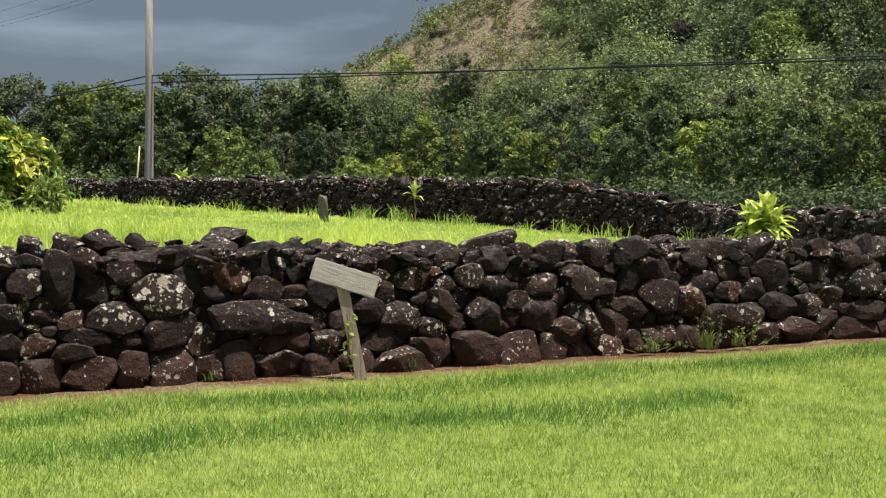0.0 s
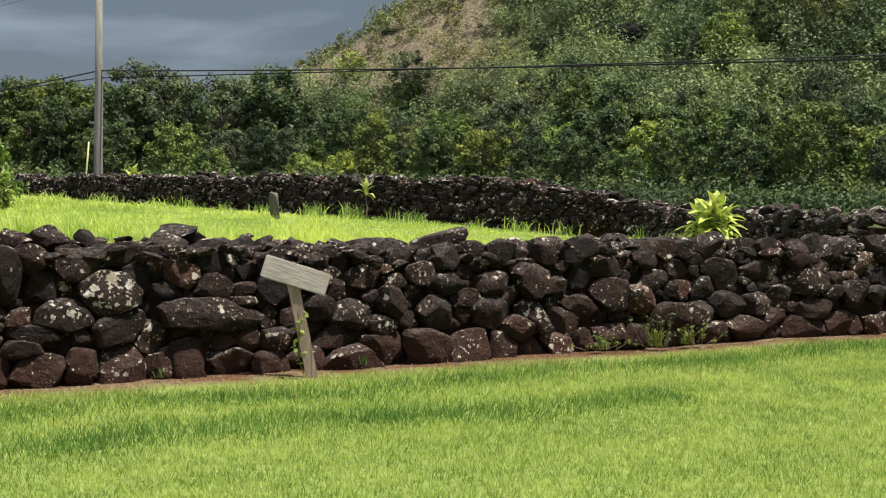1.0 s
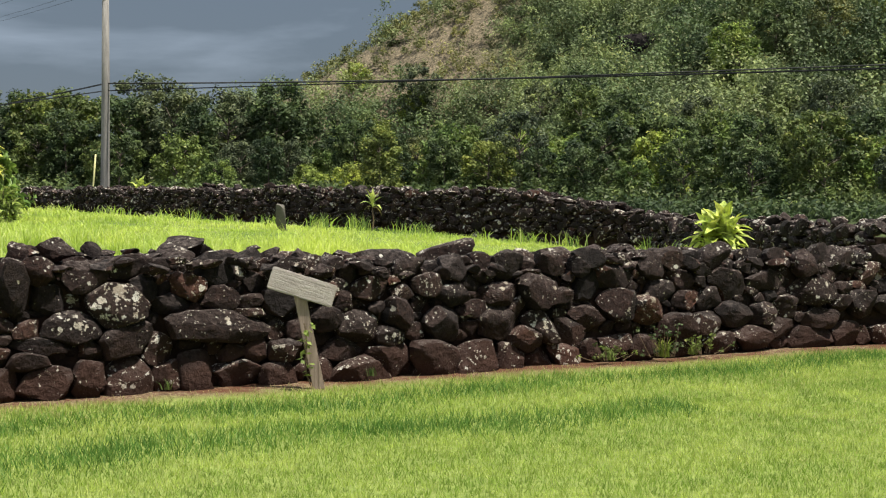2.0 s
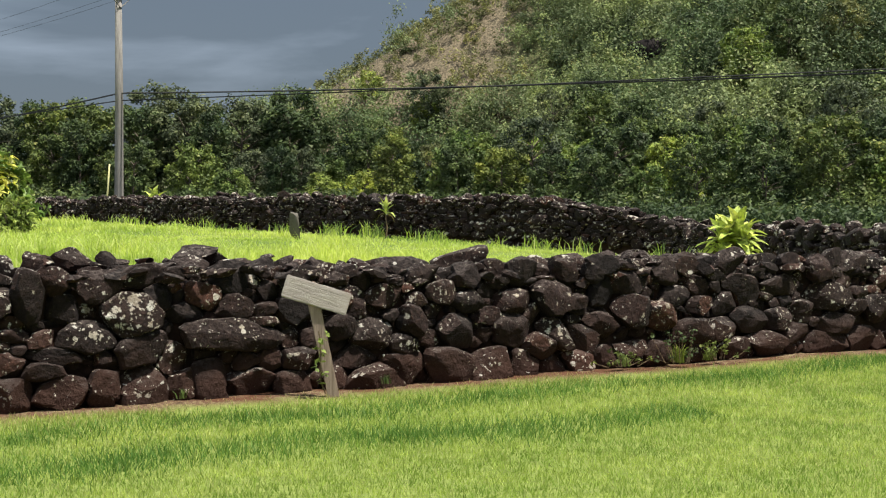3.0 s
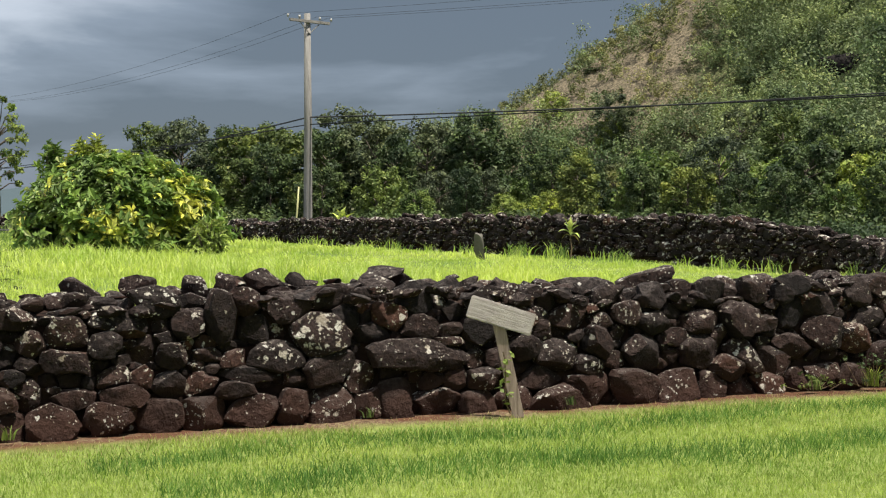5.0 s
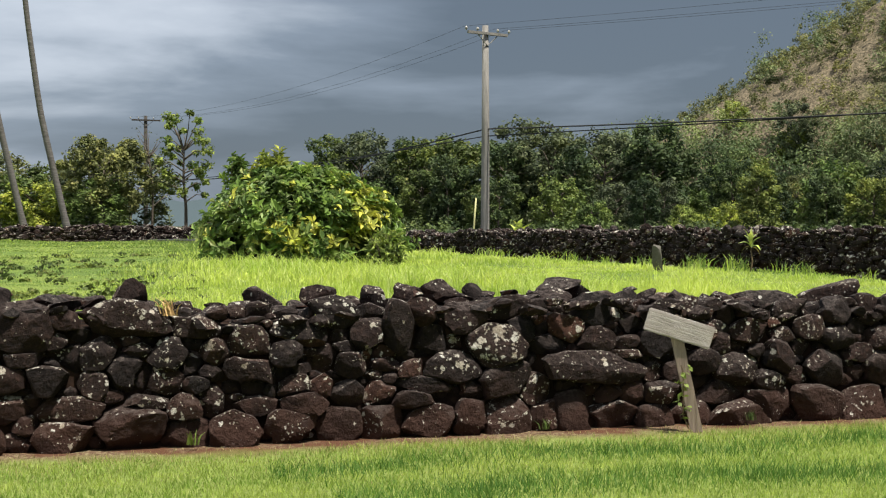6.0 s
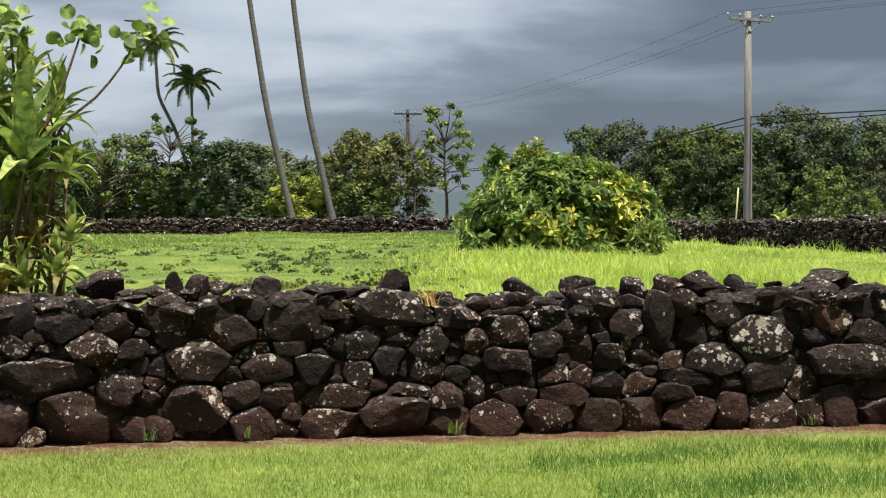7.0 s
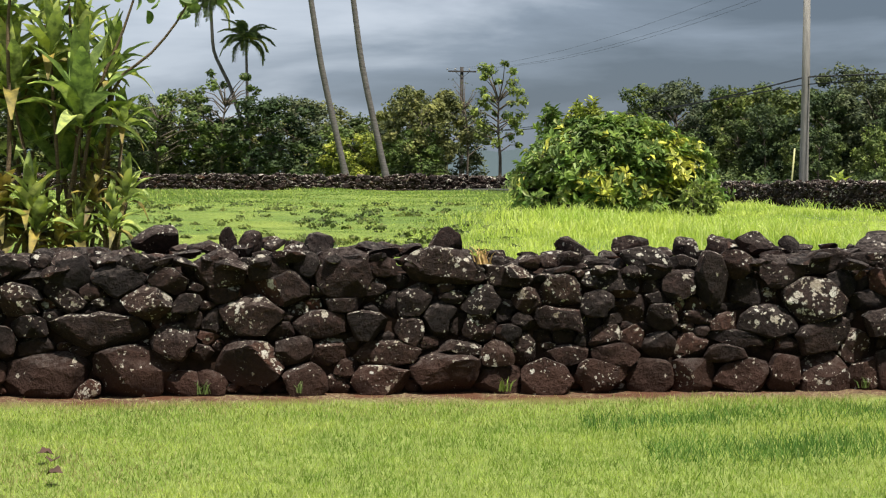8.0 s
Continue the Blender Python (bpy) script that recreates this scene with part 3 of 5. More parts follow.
# ---- near wall ----
COURSE_WEST = [
    (-2.87, 0.13, 0.57, 0.32, 0), (-2.29, 0.16, 0.55, 0.36, 0), (-2.49, 0.44, 0.8, 0.26, 0), (-1.98, 0.37, 0.32, 0.23, 0), (-3.09, 0.68, 0.3, 0.25, 0)]
COURSE_A = [
    (-1.7, 0.51, 0.16, 0.18, 0), (-1.65, 0.86, 0.39, 0.24, 0), (-1.61, 0.71, 0.37, 0.14, 0), (-1.43, 0.21, 0.47, 0.36, 0), (-1.41, 0.56, 0.45, 0.33, 0),
    (-1.3, 0.88, 0.29, 0.16, 0), (-1.21, 0.44, 0.18, 0.16, 0), (-1.18, 0.74, 0.41, 0.27, 0), (-1.12, 0.29, 0.31, 0.18, 0), (-1.02, 0.09, 0.33, 0.22, 0),
    (-0.9, 0.49, 0.41, 0.18, -5), (-0.84, 0.28, 0.29, 0.18, 12), (-0.74, 0.81, 0.41, 0.33, 0), (-0.72, 0.16, 0.19, 0.12, 0), (-0.72, 0.64, 0.31, 0.12, 0),
    (-0.56, 0.48, 0.29, 0.21, 0), (-0.45, 0.08, 0.41, 0.21, -5), (-0.43, 0.26, 0.44, 0.2, 0), (-0.39, 0.64, 0.19, 0.23, 0)]
COURSE_B = [
    (-0.23, 0.45, 0.21, 0.25, 0), (-0.23, 0.64, 0.29, 0.23, 0), (-0.04, 0.53, 0.27, 0.27, 0), (0.02, 0.13, 0.46, 0.33, 0), (0.02, 0.88, 0.68, 0.21, -8),
    (0.1, 0.48, 0.19, 0.15, 0), (0.14, 0.3, 0.32, 0.1, 0), (0.27, 0.45, 0.28, 0.17, 0), (0.31, 0.65, 0.26, 0.21, -20), (0.4, 0.25, 0.23, 0.17, 0),
    (0.41, 0.07, 0.34, 0.21, 0), (0.46, 0.56, 0.19, 0.17, 0), (0.52, 0.49, 0.26, 0.11, 20), (0.53, 0.83, 0.56, 0.17, -8), (0.61, 0.3, 0.17, 0.17, 0),
    (0.65, 0.66, 0.19, 0.23, 0), (0.8, 0.07, 0.39, 0.23, 0), (0.89, 0.51, 0.48, 0.16, -8), (0.93, 0.38, 0.17, 0.19, 0)]
COURSE_C = [
    (0.95, 0.26, 0.24, 0.16, 0), (1.16, 0.1, 0.39, 0.21, 0), (1.17, 0.65, 0.24, 0.22, 0), (1.28, 0.25, 0.31, 0.15, 0), (1.29, 0.79, 0.49, 0.19, -10),
    (1.48, 0.58, 0.18, 0.17, 0), (1.58, 0.07, 0.36, 0.19, 0), (1.66, 0.53, 0.25, 0.17, 0), (1.8, 0.76, 0.23, 0.26, -25), (1.84, 0.66, 0.16, 0.15, 0),
    (1.9, 0.31, 0.25, 0.17, 0), (1.91, 0.07, 0.34, 0.24, 0), (1.97, 0.52, 0.23, 0.11, 0), (2.07, 0.78, 0.27, 0.33, 0), (2.14, 0.26, 0.27, 0.15, 0),
    (2.24, 0.36, 0.46, 0.12, -4), (2.28, 0.08, 0.46, 0.2, 10), (2.34, 0.71, 0.25, 0.24, 0), (2.52, 0.51, 0.47, 0.24, 0)]
COURSE_D = [
    (2.6, 0.11, 0.23, 0.24, 0), (2.62, 0.86, 0.33, 0.22, 0), (2.85, 0.65, 0.47, 0.38, 0), (2.91, 0.41, 0.45, 0.24, 15), (2.95, 0.07, 0.4, 0.31, 0),
    (3.09, 0.78, 0.24, 0.2, 0), (3.19, 0.27, 0.19, 0.25, 0), (3.23, 0.07, 0.22, 0.22, 0), (3.32, 0.64, 0.27, 0.18, 0), (3.47, 0.77, 0.29, 0.23, 0),
    (3.49, 0.11, 0.24, 0.38, 0), (3.67, 0.46, 1.06, 0.25, -5), (3.71, 0.68, 0.35, 0.17, 0), (3.83, 0.24, 0.2, 0.16, 0), (3.87, 0.07, 0.37, 0.2, 0),
    (3.97, 0.55, 0.28, 0.09, 0), (4.03, 0.25, 0.23, 0.2, 0), (4.09, 0.58, 0.43, 0.21, 0), (4.21, 0.05, 0.33, 0.17, 0)]
COURSE_E = [
    (4.21, 0.4, 0.18, 0.18, 0), (4.25, 0.24, 0.31, 0.19, 0), (4.66, 0.48, 0.26, 0.21, 0), (4.82, 0.22, 0.29, 0.18, 0), (4.84, 0.61, 0.21, 0.16, 0),
    (4.96, 0.01, 0.48, 0.25, 0), (4.98, 0.4, 0.4, 0.25, 0), (5.12, 0.72, 0.34, 0.22, 0), (5.15, 0.63, 0.21, 0.19, 0), (5.26, 0.11, 0.34, 0.22, 0),
    (5.36, 0.49, 0.26, 0.25, 0), (5.66, 0.73, 0.29, 0.2, 0), (5.72, 0.09, 0.41, 0.32, 0), (5.82, 0.4, 0.36, 0.27, 0), (5.92, 0.65, 0.27, 0.18, 0),
    (6.16, 0.06, 0.46, 0.28, 0), (6.42, 0.4, 0.4, 0.26, 10), (6.47, 0.63, 0.47, 0.23, 0), (6.53, 0.05, 0.28, 0.23, 0)]
COURSE_F = [
    (6.65, 0.52, 0.28, 0.21, 0), (6.69, 0.22, 0.32, 0.21, 0), (6.84, 0.02, 0.39, 0.17, 0), (6.85, 0.67, 0.42, 0.36, 0), (6.89, 0.34, 0.48, 0.23, -25),
    (7.08, 0.88, 0.39, 0.21, 0), (7.13, 0.07, 0.3, 0.18, 0), (7.21, 0.27, 0.4, 0.26, -35), (7.3, 0.16, 0.3, 0.16, 0), (7.45, 0.39, 0.54, 0.21, -10),
    (7.47, 0.68, 0.34, 0.27, 30), (7.77, 0.12, 0.35, 0.13, 0), (7.77, 0.76, 0.49, 0.24, 0), (7.79, 0.51, 0.42, 0.32, -30), (8.13, 0.42, 0.36, 0.27, 0),
    (8.36, 0.61, 0.44, 0.19, 0), (8.51, 0.27, 0.44, 0.25, 0), (8.64, 0.52, 0.3, 0.19, 0), (8.92, 0.31, 0.38, 0.22, 0)]
COURSE_G = [
    (9.01, 0.53, 0.46, 0.22, 35), (9.05, 0.08, 0.39, 0.14, 0), (9.24, 0.67, 0.47, 0.28, 0), (9.26, 0.36, 0.47, 0.2, -8), (9.51, 0.12, 0.48, 0.2, 0),
    (9.68, 0.34, 0.36, 0.23, 0), (9.78, 0.68, 0.49, 0.2, 0), (9.9, 0.19, 0.41, 0.23, 0), (10.04, 0.41, 0.42, 0.23, 0), (10.38, 0.08, 0.69, 0.24, 0),
    (10.38, 0.55, 0.6, 0.29, 0), (10.48, 0.25, 0.52, 0.24, 0)]
CAPS = [(1.52, 1.05, 0.34, 0.21, 0), (1.95, 1.01, 0.23, 0.19, 0), (2.26, 1.00, 0.35, 0.21, 0), (2.51, 1.07, 0.38, 0.18, 5), (2.81, 1.02, 0.19, 0.16, 0), (3.57, 1.05, 0.47, 0.18, -3), (6.21, 0.97, 0.58, 0.24, 24), (-2.27, 1.05, 0.40, 0.22, 10), (-1.71, 1.02, 0.20, 0.26, 0), (-1.51, 1.02, 0.21, 0.22, 0), (-0.97, 1.03, 0.27, 0.18, 0), (-0.02, 1.04, 0.31, 0.23, 5), (1.04, 1.01, 0.32, 0.16, 0), (4.16, 0.97, 0.29, 0.17, 0), (4.68, 0.94, 0.30, 0.17, 0), (5.45, 0.95, 0.67, 0.13, 0), (7.08, 0.89, 0.33, 0.20, 0), (7.55, 0.91, 0.39, 0.22, -10), (8.83, 0.89, 0.47, 0.23, 0)]
near = thing("stone_wall", "dry-laid wall of dark lichen-spotted basalt stones", "stone wall", kind="structure")
P0, P1 = (-6.0, wall_y(-6.0)), (14.5, wall_y(14.5))
NF = line_frame(P0, P1, 0.0)
NI = NF.inverted()
fixed = []
for x, z, w, h, tilt in COURSE_WEST + COURSE_A + COURSE_B + COURSE_C + COURSE_D + COURSE_E + COURSE_F + COURSE_G:
    q = NI @ Vector((x, wall_y(x), 0))
    if not any(math.hypot((q.x - s) / (w + a), (z - c) / (h + b)) * 2 < 0.62 for s, c, a, b, _ in fixed):
        fixed.append((q.x, min(z, 0.90), w, h, radians(tilt)))
LENGTH = (Vector(P1) - Vector(P0)).length
S = fill_face(LENGTH, 0.96, fixed, 0.34, 5)
BATTER = 0.12
single, rest = [], []
order = sorted(range(len(S)), key=lambda i: abs(S[i, 0] - 9.0))
white = min(range(len(fixed)), key=lambda i: abs(fixed[i][0] - (NI @ Vector((2.85, wall_y(2.85), 0))).x) + abs(fixed[i][1] - 0.65))
for rank, i in enumerate(order):
    small = S[i, 2] < 0.13
    v, f = cell_stone(i, S, 16 if small else 28, 0.12, 100 + i)
    at = Vector((S[i, 0], BATTER * S[i, 1] + 0.07 + random.uniform(-0.05, 0.05) + (0.05 if S[i, 2] < 0.2 else 0), S[i, 1]))
    if rank < 300:
        ob = part("stone", mesh_of("stone", v, f, ROCK_PALE if i == white else ROCK, True, 24), near, m=NF @ Matrix.Translation(at))
        if i == white:
            tagged(ob, "stone crusted white with lichen")
    else:
        m = np.array(NF @ Matrix.Translation(at))
        rest.append((v @ m[:3, :3].T + m[:3, 3], f))

# stones on the top, in rows from front to back
r = np.random.default_rng(3)
tops = []
for x, z, w, h, tilt in CAPS:
    tops.append((NI @ Vector((x, wall_y(x) + 0.85, 0)), z, w, w * 0.8, h * 1.25, tilt))
for row, (d, zc, k) in enumerate(((0.18, 0.925, 0.8), (0.42, 0.955, 1.0), (0.70, 0.975, 1.0), (1.0, 0.98, 1.0), (1.25, 0.95, 0.9))):
    s = 0.0
    while s < LENGTH:
        w = r.uniform(0.12, 0.34) * k
        s += w * 0.45
        x = (NF @ Vector((s, 0, 0))).x
        sag = 0.06 * (1 if x > 6.5 else 0) + 0.05 * math.sin(x * 1.3)
        if not any(abs(q.x - s) < (a + w) * 0.3 and 0.6 < d < 0.9 for q, _, a, *_ in tops[:len(CAPS)]):
            h = w * r.uniform(0.35, 0.65)
            tops.append((Vector((s, d + r.uniform(-0.08, 0.08), 0)), zc - sag - h * 0.25 + r.uniform(-0.04, 0.05), w, w * r.uniform(0.7, 1.0), h, r.uniform(-18, 18)))
        s += w * 0.47
for i, (q, z, w, d, h, tilt) in enumerate(tops):
    v, f = boulder(w * 1.05, d, h, 900 + i, i < len(CAPS))
    q = Vector(q)
    q.z = z
    m = np.array(NF @ Matrix.Translation(q) @ pose(0, 0, 0, random.uniform(-12, 12) if i >= len(CAPS) else 0, -tilt, random.uniform(-20, 20) if i >= len(CAPS) else 0))
    if i < len(CAPS):
        part("cap_stone", mesh_of("cap_stone", v, f, ROCK, True, 24), near, m=Matrix(m.tolist()))
    else:
        rest.append((v @ m[:3, :3].T + m[:3, 3], f))
v, f = join(rest)
tagged(part("stones", mesh_of("stones", v, f, ROCK, True, 24), near), kind="stuff")


def core(p_list, depth, height, batter, inset, base):
    """The dark rubble heart of a wall, added to block light between its stones, along a polyline that is seen from its
    right-hand side.
    """
    vs, fs = [], []
    for p, q in zip(p_list, p_list[1:]):
        m = np.array(line_frame(p, q, base))
        L = math.dist(p, q)
        v = np.array([(x, y, z) for x, top in ((0, height), (L, height)) for y, z in ((inset, -0.1), (inset + batter * top, top), (depth, top), (depth, -0.1))], float)
        vs.append(v @ m[:3, :3].T + m[:3, 3])
        fs.append(np.array([(0, 4, 5, 1), (1, 5, 6, 2), (2, 6, 7, 3), (0, 1, 2, 3), (7, 6, 5, 4)]))
    return join(list(zip(vs, fs)))


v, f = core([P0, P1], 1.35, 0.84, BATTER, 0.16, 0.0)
part("rubble_fill", mesh_of("rubble_fill", v, f, EARTH), near, "dark earth and rubble core that blocks light between the stones")


# ---- far walls of the enclosure ----
def far_wall(name, label, pts, heights, big, seed, parts, small_dirs=14, slab=(0.26, 0.55)):
    """A wall along a polyline of (x, y); its foot follows the ground, heights are over the ground."""
    wall = thing(name, label, "stone wall", kind="structure")
    loose, todo = [], []
    for k, (p, q) in enumerate(zip(pts, pts[1:])):
        L = math.dist(p, q)
        F = line_frame(p, q, 0.0)

        def foot_z(s):
            t = min(max(s / L, 0), 1)
            return float(field_z(np.array(p[0] + (q[0] - p[0]) * t), np.array(p[1] + (q[1] - p[1]) * t))) - 0.05

        hm = max(heights[k], heights[k + 1])
        A = fill_face(L, hm, [], big, seed + k, slab=slab, lean=7.0)
        rr = np.random.default_rng(seed + 50 + k)

        def crest(s):
            t = min(max(s / L, 0), 1)
            return heights[k] + (heights[k + 1] - heights[k]) * t + 0.035 * math.sin(s * 1.7 + k) + 0.03 * math.sin(s * 4.1)

        for i in range(len(A)):
            if A[i, 1] > crest(A[i, 0]):
                continue
            v, f = cell_stone(i, A, small_dirs, 0.1, seed * 1000 + k * 400 + i)
            m = F @ Matrix.Translation((A[i, 0], 0.08 * A[i, 1] + rr.uniform(-0.05, 0.05), A[i, 1] + foot_z(A[i, 0])))
            todo.append((m.translation.length, v, f, m))
        for d in (0.15, 0.45, 0.7):
            s = 0.0
            while s < L:
                w = big * rr.uniform(0.45, 1.1)
                s += w * 0.48
                v, f = boulder(w, w * 0.8, w * rr.uniform(0.35, 0.7), seed * 77 + int(s * 10) + k, False, 7)
                m = F @ Matrix.Translation((s, d, foot_z(s) + crest(s) - 0.03 + rr.uniform(-0.05, 0.09))) @ pose(0, 0, 0, 0, rr.uniform(-15, 15), rr.uniform(-30, 30))
                todo.append((m.translation.length, v, f, m))
                s += w * 0.48
        # dark core, added so that no light passes between the stones
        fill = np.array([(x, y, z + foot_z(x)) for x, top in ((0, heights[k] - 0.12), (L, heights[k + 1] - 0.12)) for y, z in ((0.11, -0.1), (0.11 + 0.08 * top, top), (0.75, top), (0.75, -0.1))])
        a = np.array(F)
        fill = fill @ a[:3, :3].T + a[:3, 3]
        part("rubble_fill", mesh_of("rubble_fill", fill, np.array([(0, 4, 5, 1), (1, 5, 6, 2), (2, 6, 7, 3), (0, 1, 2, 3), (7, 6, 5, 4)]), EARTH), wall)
    todo.sort(key=lambda q: q[0])
    for j, (_, v, f, m) in enumerate(todo):
        if j < parts:
            part("stone", mesh_of("stone", v, f, ROCK_FAR, True, 24), wall, m=m)
        else:
            a = np.array(m)
            loose.append((v @ a[:3, :3].T + a[:3, 3], f))
    if loose:
        v, f = join(loose)
        tagged(part("stones", mesh_of("stones", v, f, ROCK_FAR, True, 24), wall), kind="stuff")
    return wall


EAST_LINE = [(5.0, 86.0), (9.1, 48.1), (10.9, 42.4), (13.3, 34.8), (15.6, 27.5), (16.6, 24.2)]
far_wall("east_stone_wall", "long dry-laid wall of dark basalt stones behind the meadow",
         EAST_LINE, [0.66, 0.62, 0.80, 0.95, 1.12, 0.76], 0.40, 21, 290)
far_wall("low_stone_wall", "low broken end of the dark basalt wall",
         [(16.6, 24.2), (14.9, 19.0), (13.6, 14.9)], [0.66, 0.64, 0.62], 0.40, 31, 60)
far_wall("north_stone_wall", "distant dry-laid basalt wall below the trees",
         [(-42.0, 59.0), (-15.1, 74.6), (5.0, 86.0)], [0.78, 0.78, 0.80], 0.55, 41, 0, 10)


# ---- trees ----
def tree(name, label, seed, h, w, leaf, clumps, count, mat, at=(0, 0, 0), group="", low=0.25, bare=0.0, trunk_r=0.11, bark_mat=None, clump_r=(0.4, 0.85)):
    """A tree with tapered trunk, limbs and a crown of leaf clumps with gaps."""
    r = np.random.default_rng(seed)
    ob = thing(name, label, "tree", group, at=at)
    lean = r.normal(0, 0.06, 2) * h
    zs = np.linspace(0, h * 0.72, 7)
    trunk = np.stack([lean[0] * (zs / h) ** 2 + 0.06 * np.sin(zs * 1.3 + seed), lean[1] * (zs / h) ** 2, zs], 1)
    wood = [tube(trunk, np.linspace(trunk_r, trunk_r * 0.35, 7))]
    cs, rs = [], []
    for k in range(clumps):
        a = k * 2.4 + r.uniform(-0.5, 0.5)
        t = low + (1 - low) * ((k + 0.5) / clumps)
        span = w / 2 * math.sqrt(max(0.08, 1 - ((t - 0.45) / 0.62) ** 2)) * r.uniform(0.45, 1.0)
        c = np.array([math.cos(a) * span + lean[0] * t, math.sin(a) * span + lean[1] * t, h * t * r.uniform(0.92, 1.0)])
        cs.append(c)
        rs.append(r.uniform(*clump_r))
        if k % 2 == 0 or bare:
            z0 = max(0.12 * h, min(c[2] - 0.35 * span, h * 0.68))
            i0 = np.array([np.interp(z0, zs, trunk[:, 0]), np.interp(z0, zs, trunk[:, 1]), z0])
            mid = (i0 + c) / 2 + np.array([0, 0, 0.12 * span]) + r.normal(0, 0.08, 3)
            wood.append(tube([i0, mid, c], [trunk_r * 0.42, trunk_r * 0.28, trunk_r * 0.1], 5))
    part("trunk", mesh_of("trunk", *join(wood), bark_mat or BARK, True), ob)
    v, f = leaves(cs, rs, count, leaf, 0.8, 0.35, 0.42, True)
    part("crown", mesh_of("crown", v, f, mat), ob)
    return ob


def plant(ob, m):
    """A copy of a tree at the pose m, whatever the scale of the first one."""
    return copy_thing(ob, m @ Matrix.Diagonal((*(1 / c for c in ob.scale), 1)))


def along_road(s, o):
    p = POLE + RU * s + RV * o
    return p[0], p[1]


random.seed(11)
broad = tree("broadleaf_tree", "dense dark green broadleaf tree at the edge of the wood", 1, 6.4, 5.4, 0.20, 36, 210, FOLIAGE, (0, 0, -50), "trees of the wood", 0.12)
olive = tree("olive_tree", "olive green tree with thin grey trunk in the wood", 2, 6.6, 4.9, 0.18, 36, 200, FOLIAGE_OLIVE, (0, 0, -50), "trees of the wood", 0.15)
fresh = tree("young_tree", "bright green young tree at the edge of the wood", 3, 4.6, 4.0, 0.18, 30, 200, FOLIAGE_BRIGHT, (0, 0, -50), "trees of the wood", 0.06)
slim = tree("slim_tree", "slim green tree with an open crown in the wood", 4, 7.0, 3.8, 0.20, 28, 190, FOLIAGE, (0, 0, -50), "trees of the wood", 0.2)
kinds = [broad, olive, fresh, slim]
spots = []
for row, (off, step, base) in enumerate(((11.0, 2.6, 0.56), (14.5, 2.8, 0.78), (19.0, 3.0, 0.90))):
    s = -21.0 - row * 2
    while s < 42 + row * 8:
        tall = 1.05 if s < -3 else 0.84
        if -3 < s < 6:
            tall = 0.72
        which = random.choices(kinds, (2, 1, 6, 1) if row == 0 else ((3, 3, 1, 1) if s < 2 else (4, 1, 2, 2)))[0]
        k = base * tall * random.uniform(0.82, 1.12)
        if which is fresh:
            k *= 1.15
        spots.append((which, *along_road(s, off + random.uniform(-1.2, 1.2)), k))
        s += step * random.uniform(0.7, 1.25)
# the wood climbs the foot of the hill
for az in np.arange(17.5, 46, 1.55):
    for d in ((84, 94, 106, 120) if az > 28 else (84, 95, 106, 116, 126, 136, 146)):
        a = radians(az + random.uniform(-0.6, 0.6))
        x, y = (d + random.uniform(-4, 4)) * math.sin(a), (d + random.uniform(-4, 4)) * math.cos(a)
        z = float(hill_z(np.array(x), np.array(y)))
        if (32.2 < az < 36.2 and d > 90) or (az < 22.5 and d > 96) or z > (11 if az < 27 else 26):
            continue
        spots.append((random.choices(kinds, (3, 2, 4, 1))[0], x, y, random.uniform(0.6, 0.95), max(z, FIELD_Z)))
used = set()
for which, x, y, k, *z in spots:
    m = pose(x, y, (z[0] if z else FIELD_Z) - 0.1, 0, 0, random.uniform(0, 360)) @ Matrix.Diagonal((k * random.uniform(0.9, 1.15), k * random.uniform(0.9, 1.15), k, 1))
    if which.name not in used:
        used.add(which.name)
        which.matrix_basis = m
    else:
        plant(which, m)

# low growth between the road and the wood
r = np.random.default_rng(5)
cs = []
for s in np.arange(-24, 46, 0.55):
    for o in (8.8, 9.8):
        x, y = along_road(s, o + r.uniform(-0.5, 0.5))
        cs.append((x, y, FIELD_Z + r.uniform(0.1, 0.75)))
v, f = leaves(cs, r.uniform(0.4, 0.9, len(cs)), 110, 0.16, 0.8, 0.3, 0.42, True)
tagged(new("undergrowth", mesh_of("undergrowth", v, f, FOLIAGE)), "tangled green undergrowth along the road", "shrubs", kind="stuff")

cs = []
for s in np.arange(-8, 52, 0.45):
    for o in (-8.5, -6.0, -3.6, -1.2, 0.2, 1.4):
        x, y = along_road(s, o + r.uniform(-0.5, 0.5))
        cs.append((x, y, FIELD_Z + r.uniform(0.05, 0.45)))
v, f = leaves(cs, r.uniform(0.25, 0.5, len(cs)), 50, 0.13, 0.8, 0.3, 0.42, True)
tagged(new("verge_weeds", mesh_of("verge_weeds", v, f, FOLIAGE)), "low dark green weeds on the road verge", "weeds", kind="stuff")

# wood and scrub on the hill
def crag(az, el):
    e, a = math.radians(el), math.radians(az)
    for d in np.arange(90, 260, 0.5):
        x, y, z = d * math.sin(a), d * math.cos(a), EYE_Z + d * math.tan(e)
        if hill_z(np.array(x), np.array(y)) > z:
            return x, y, z
    return x, y, z


hx, hy, hz = crag(34.0, 5.5)
crag_xy = (hx - 1.6, hy - 2.1)


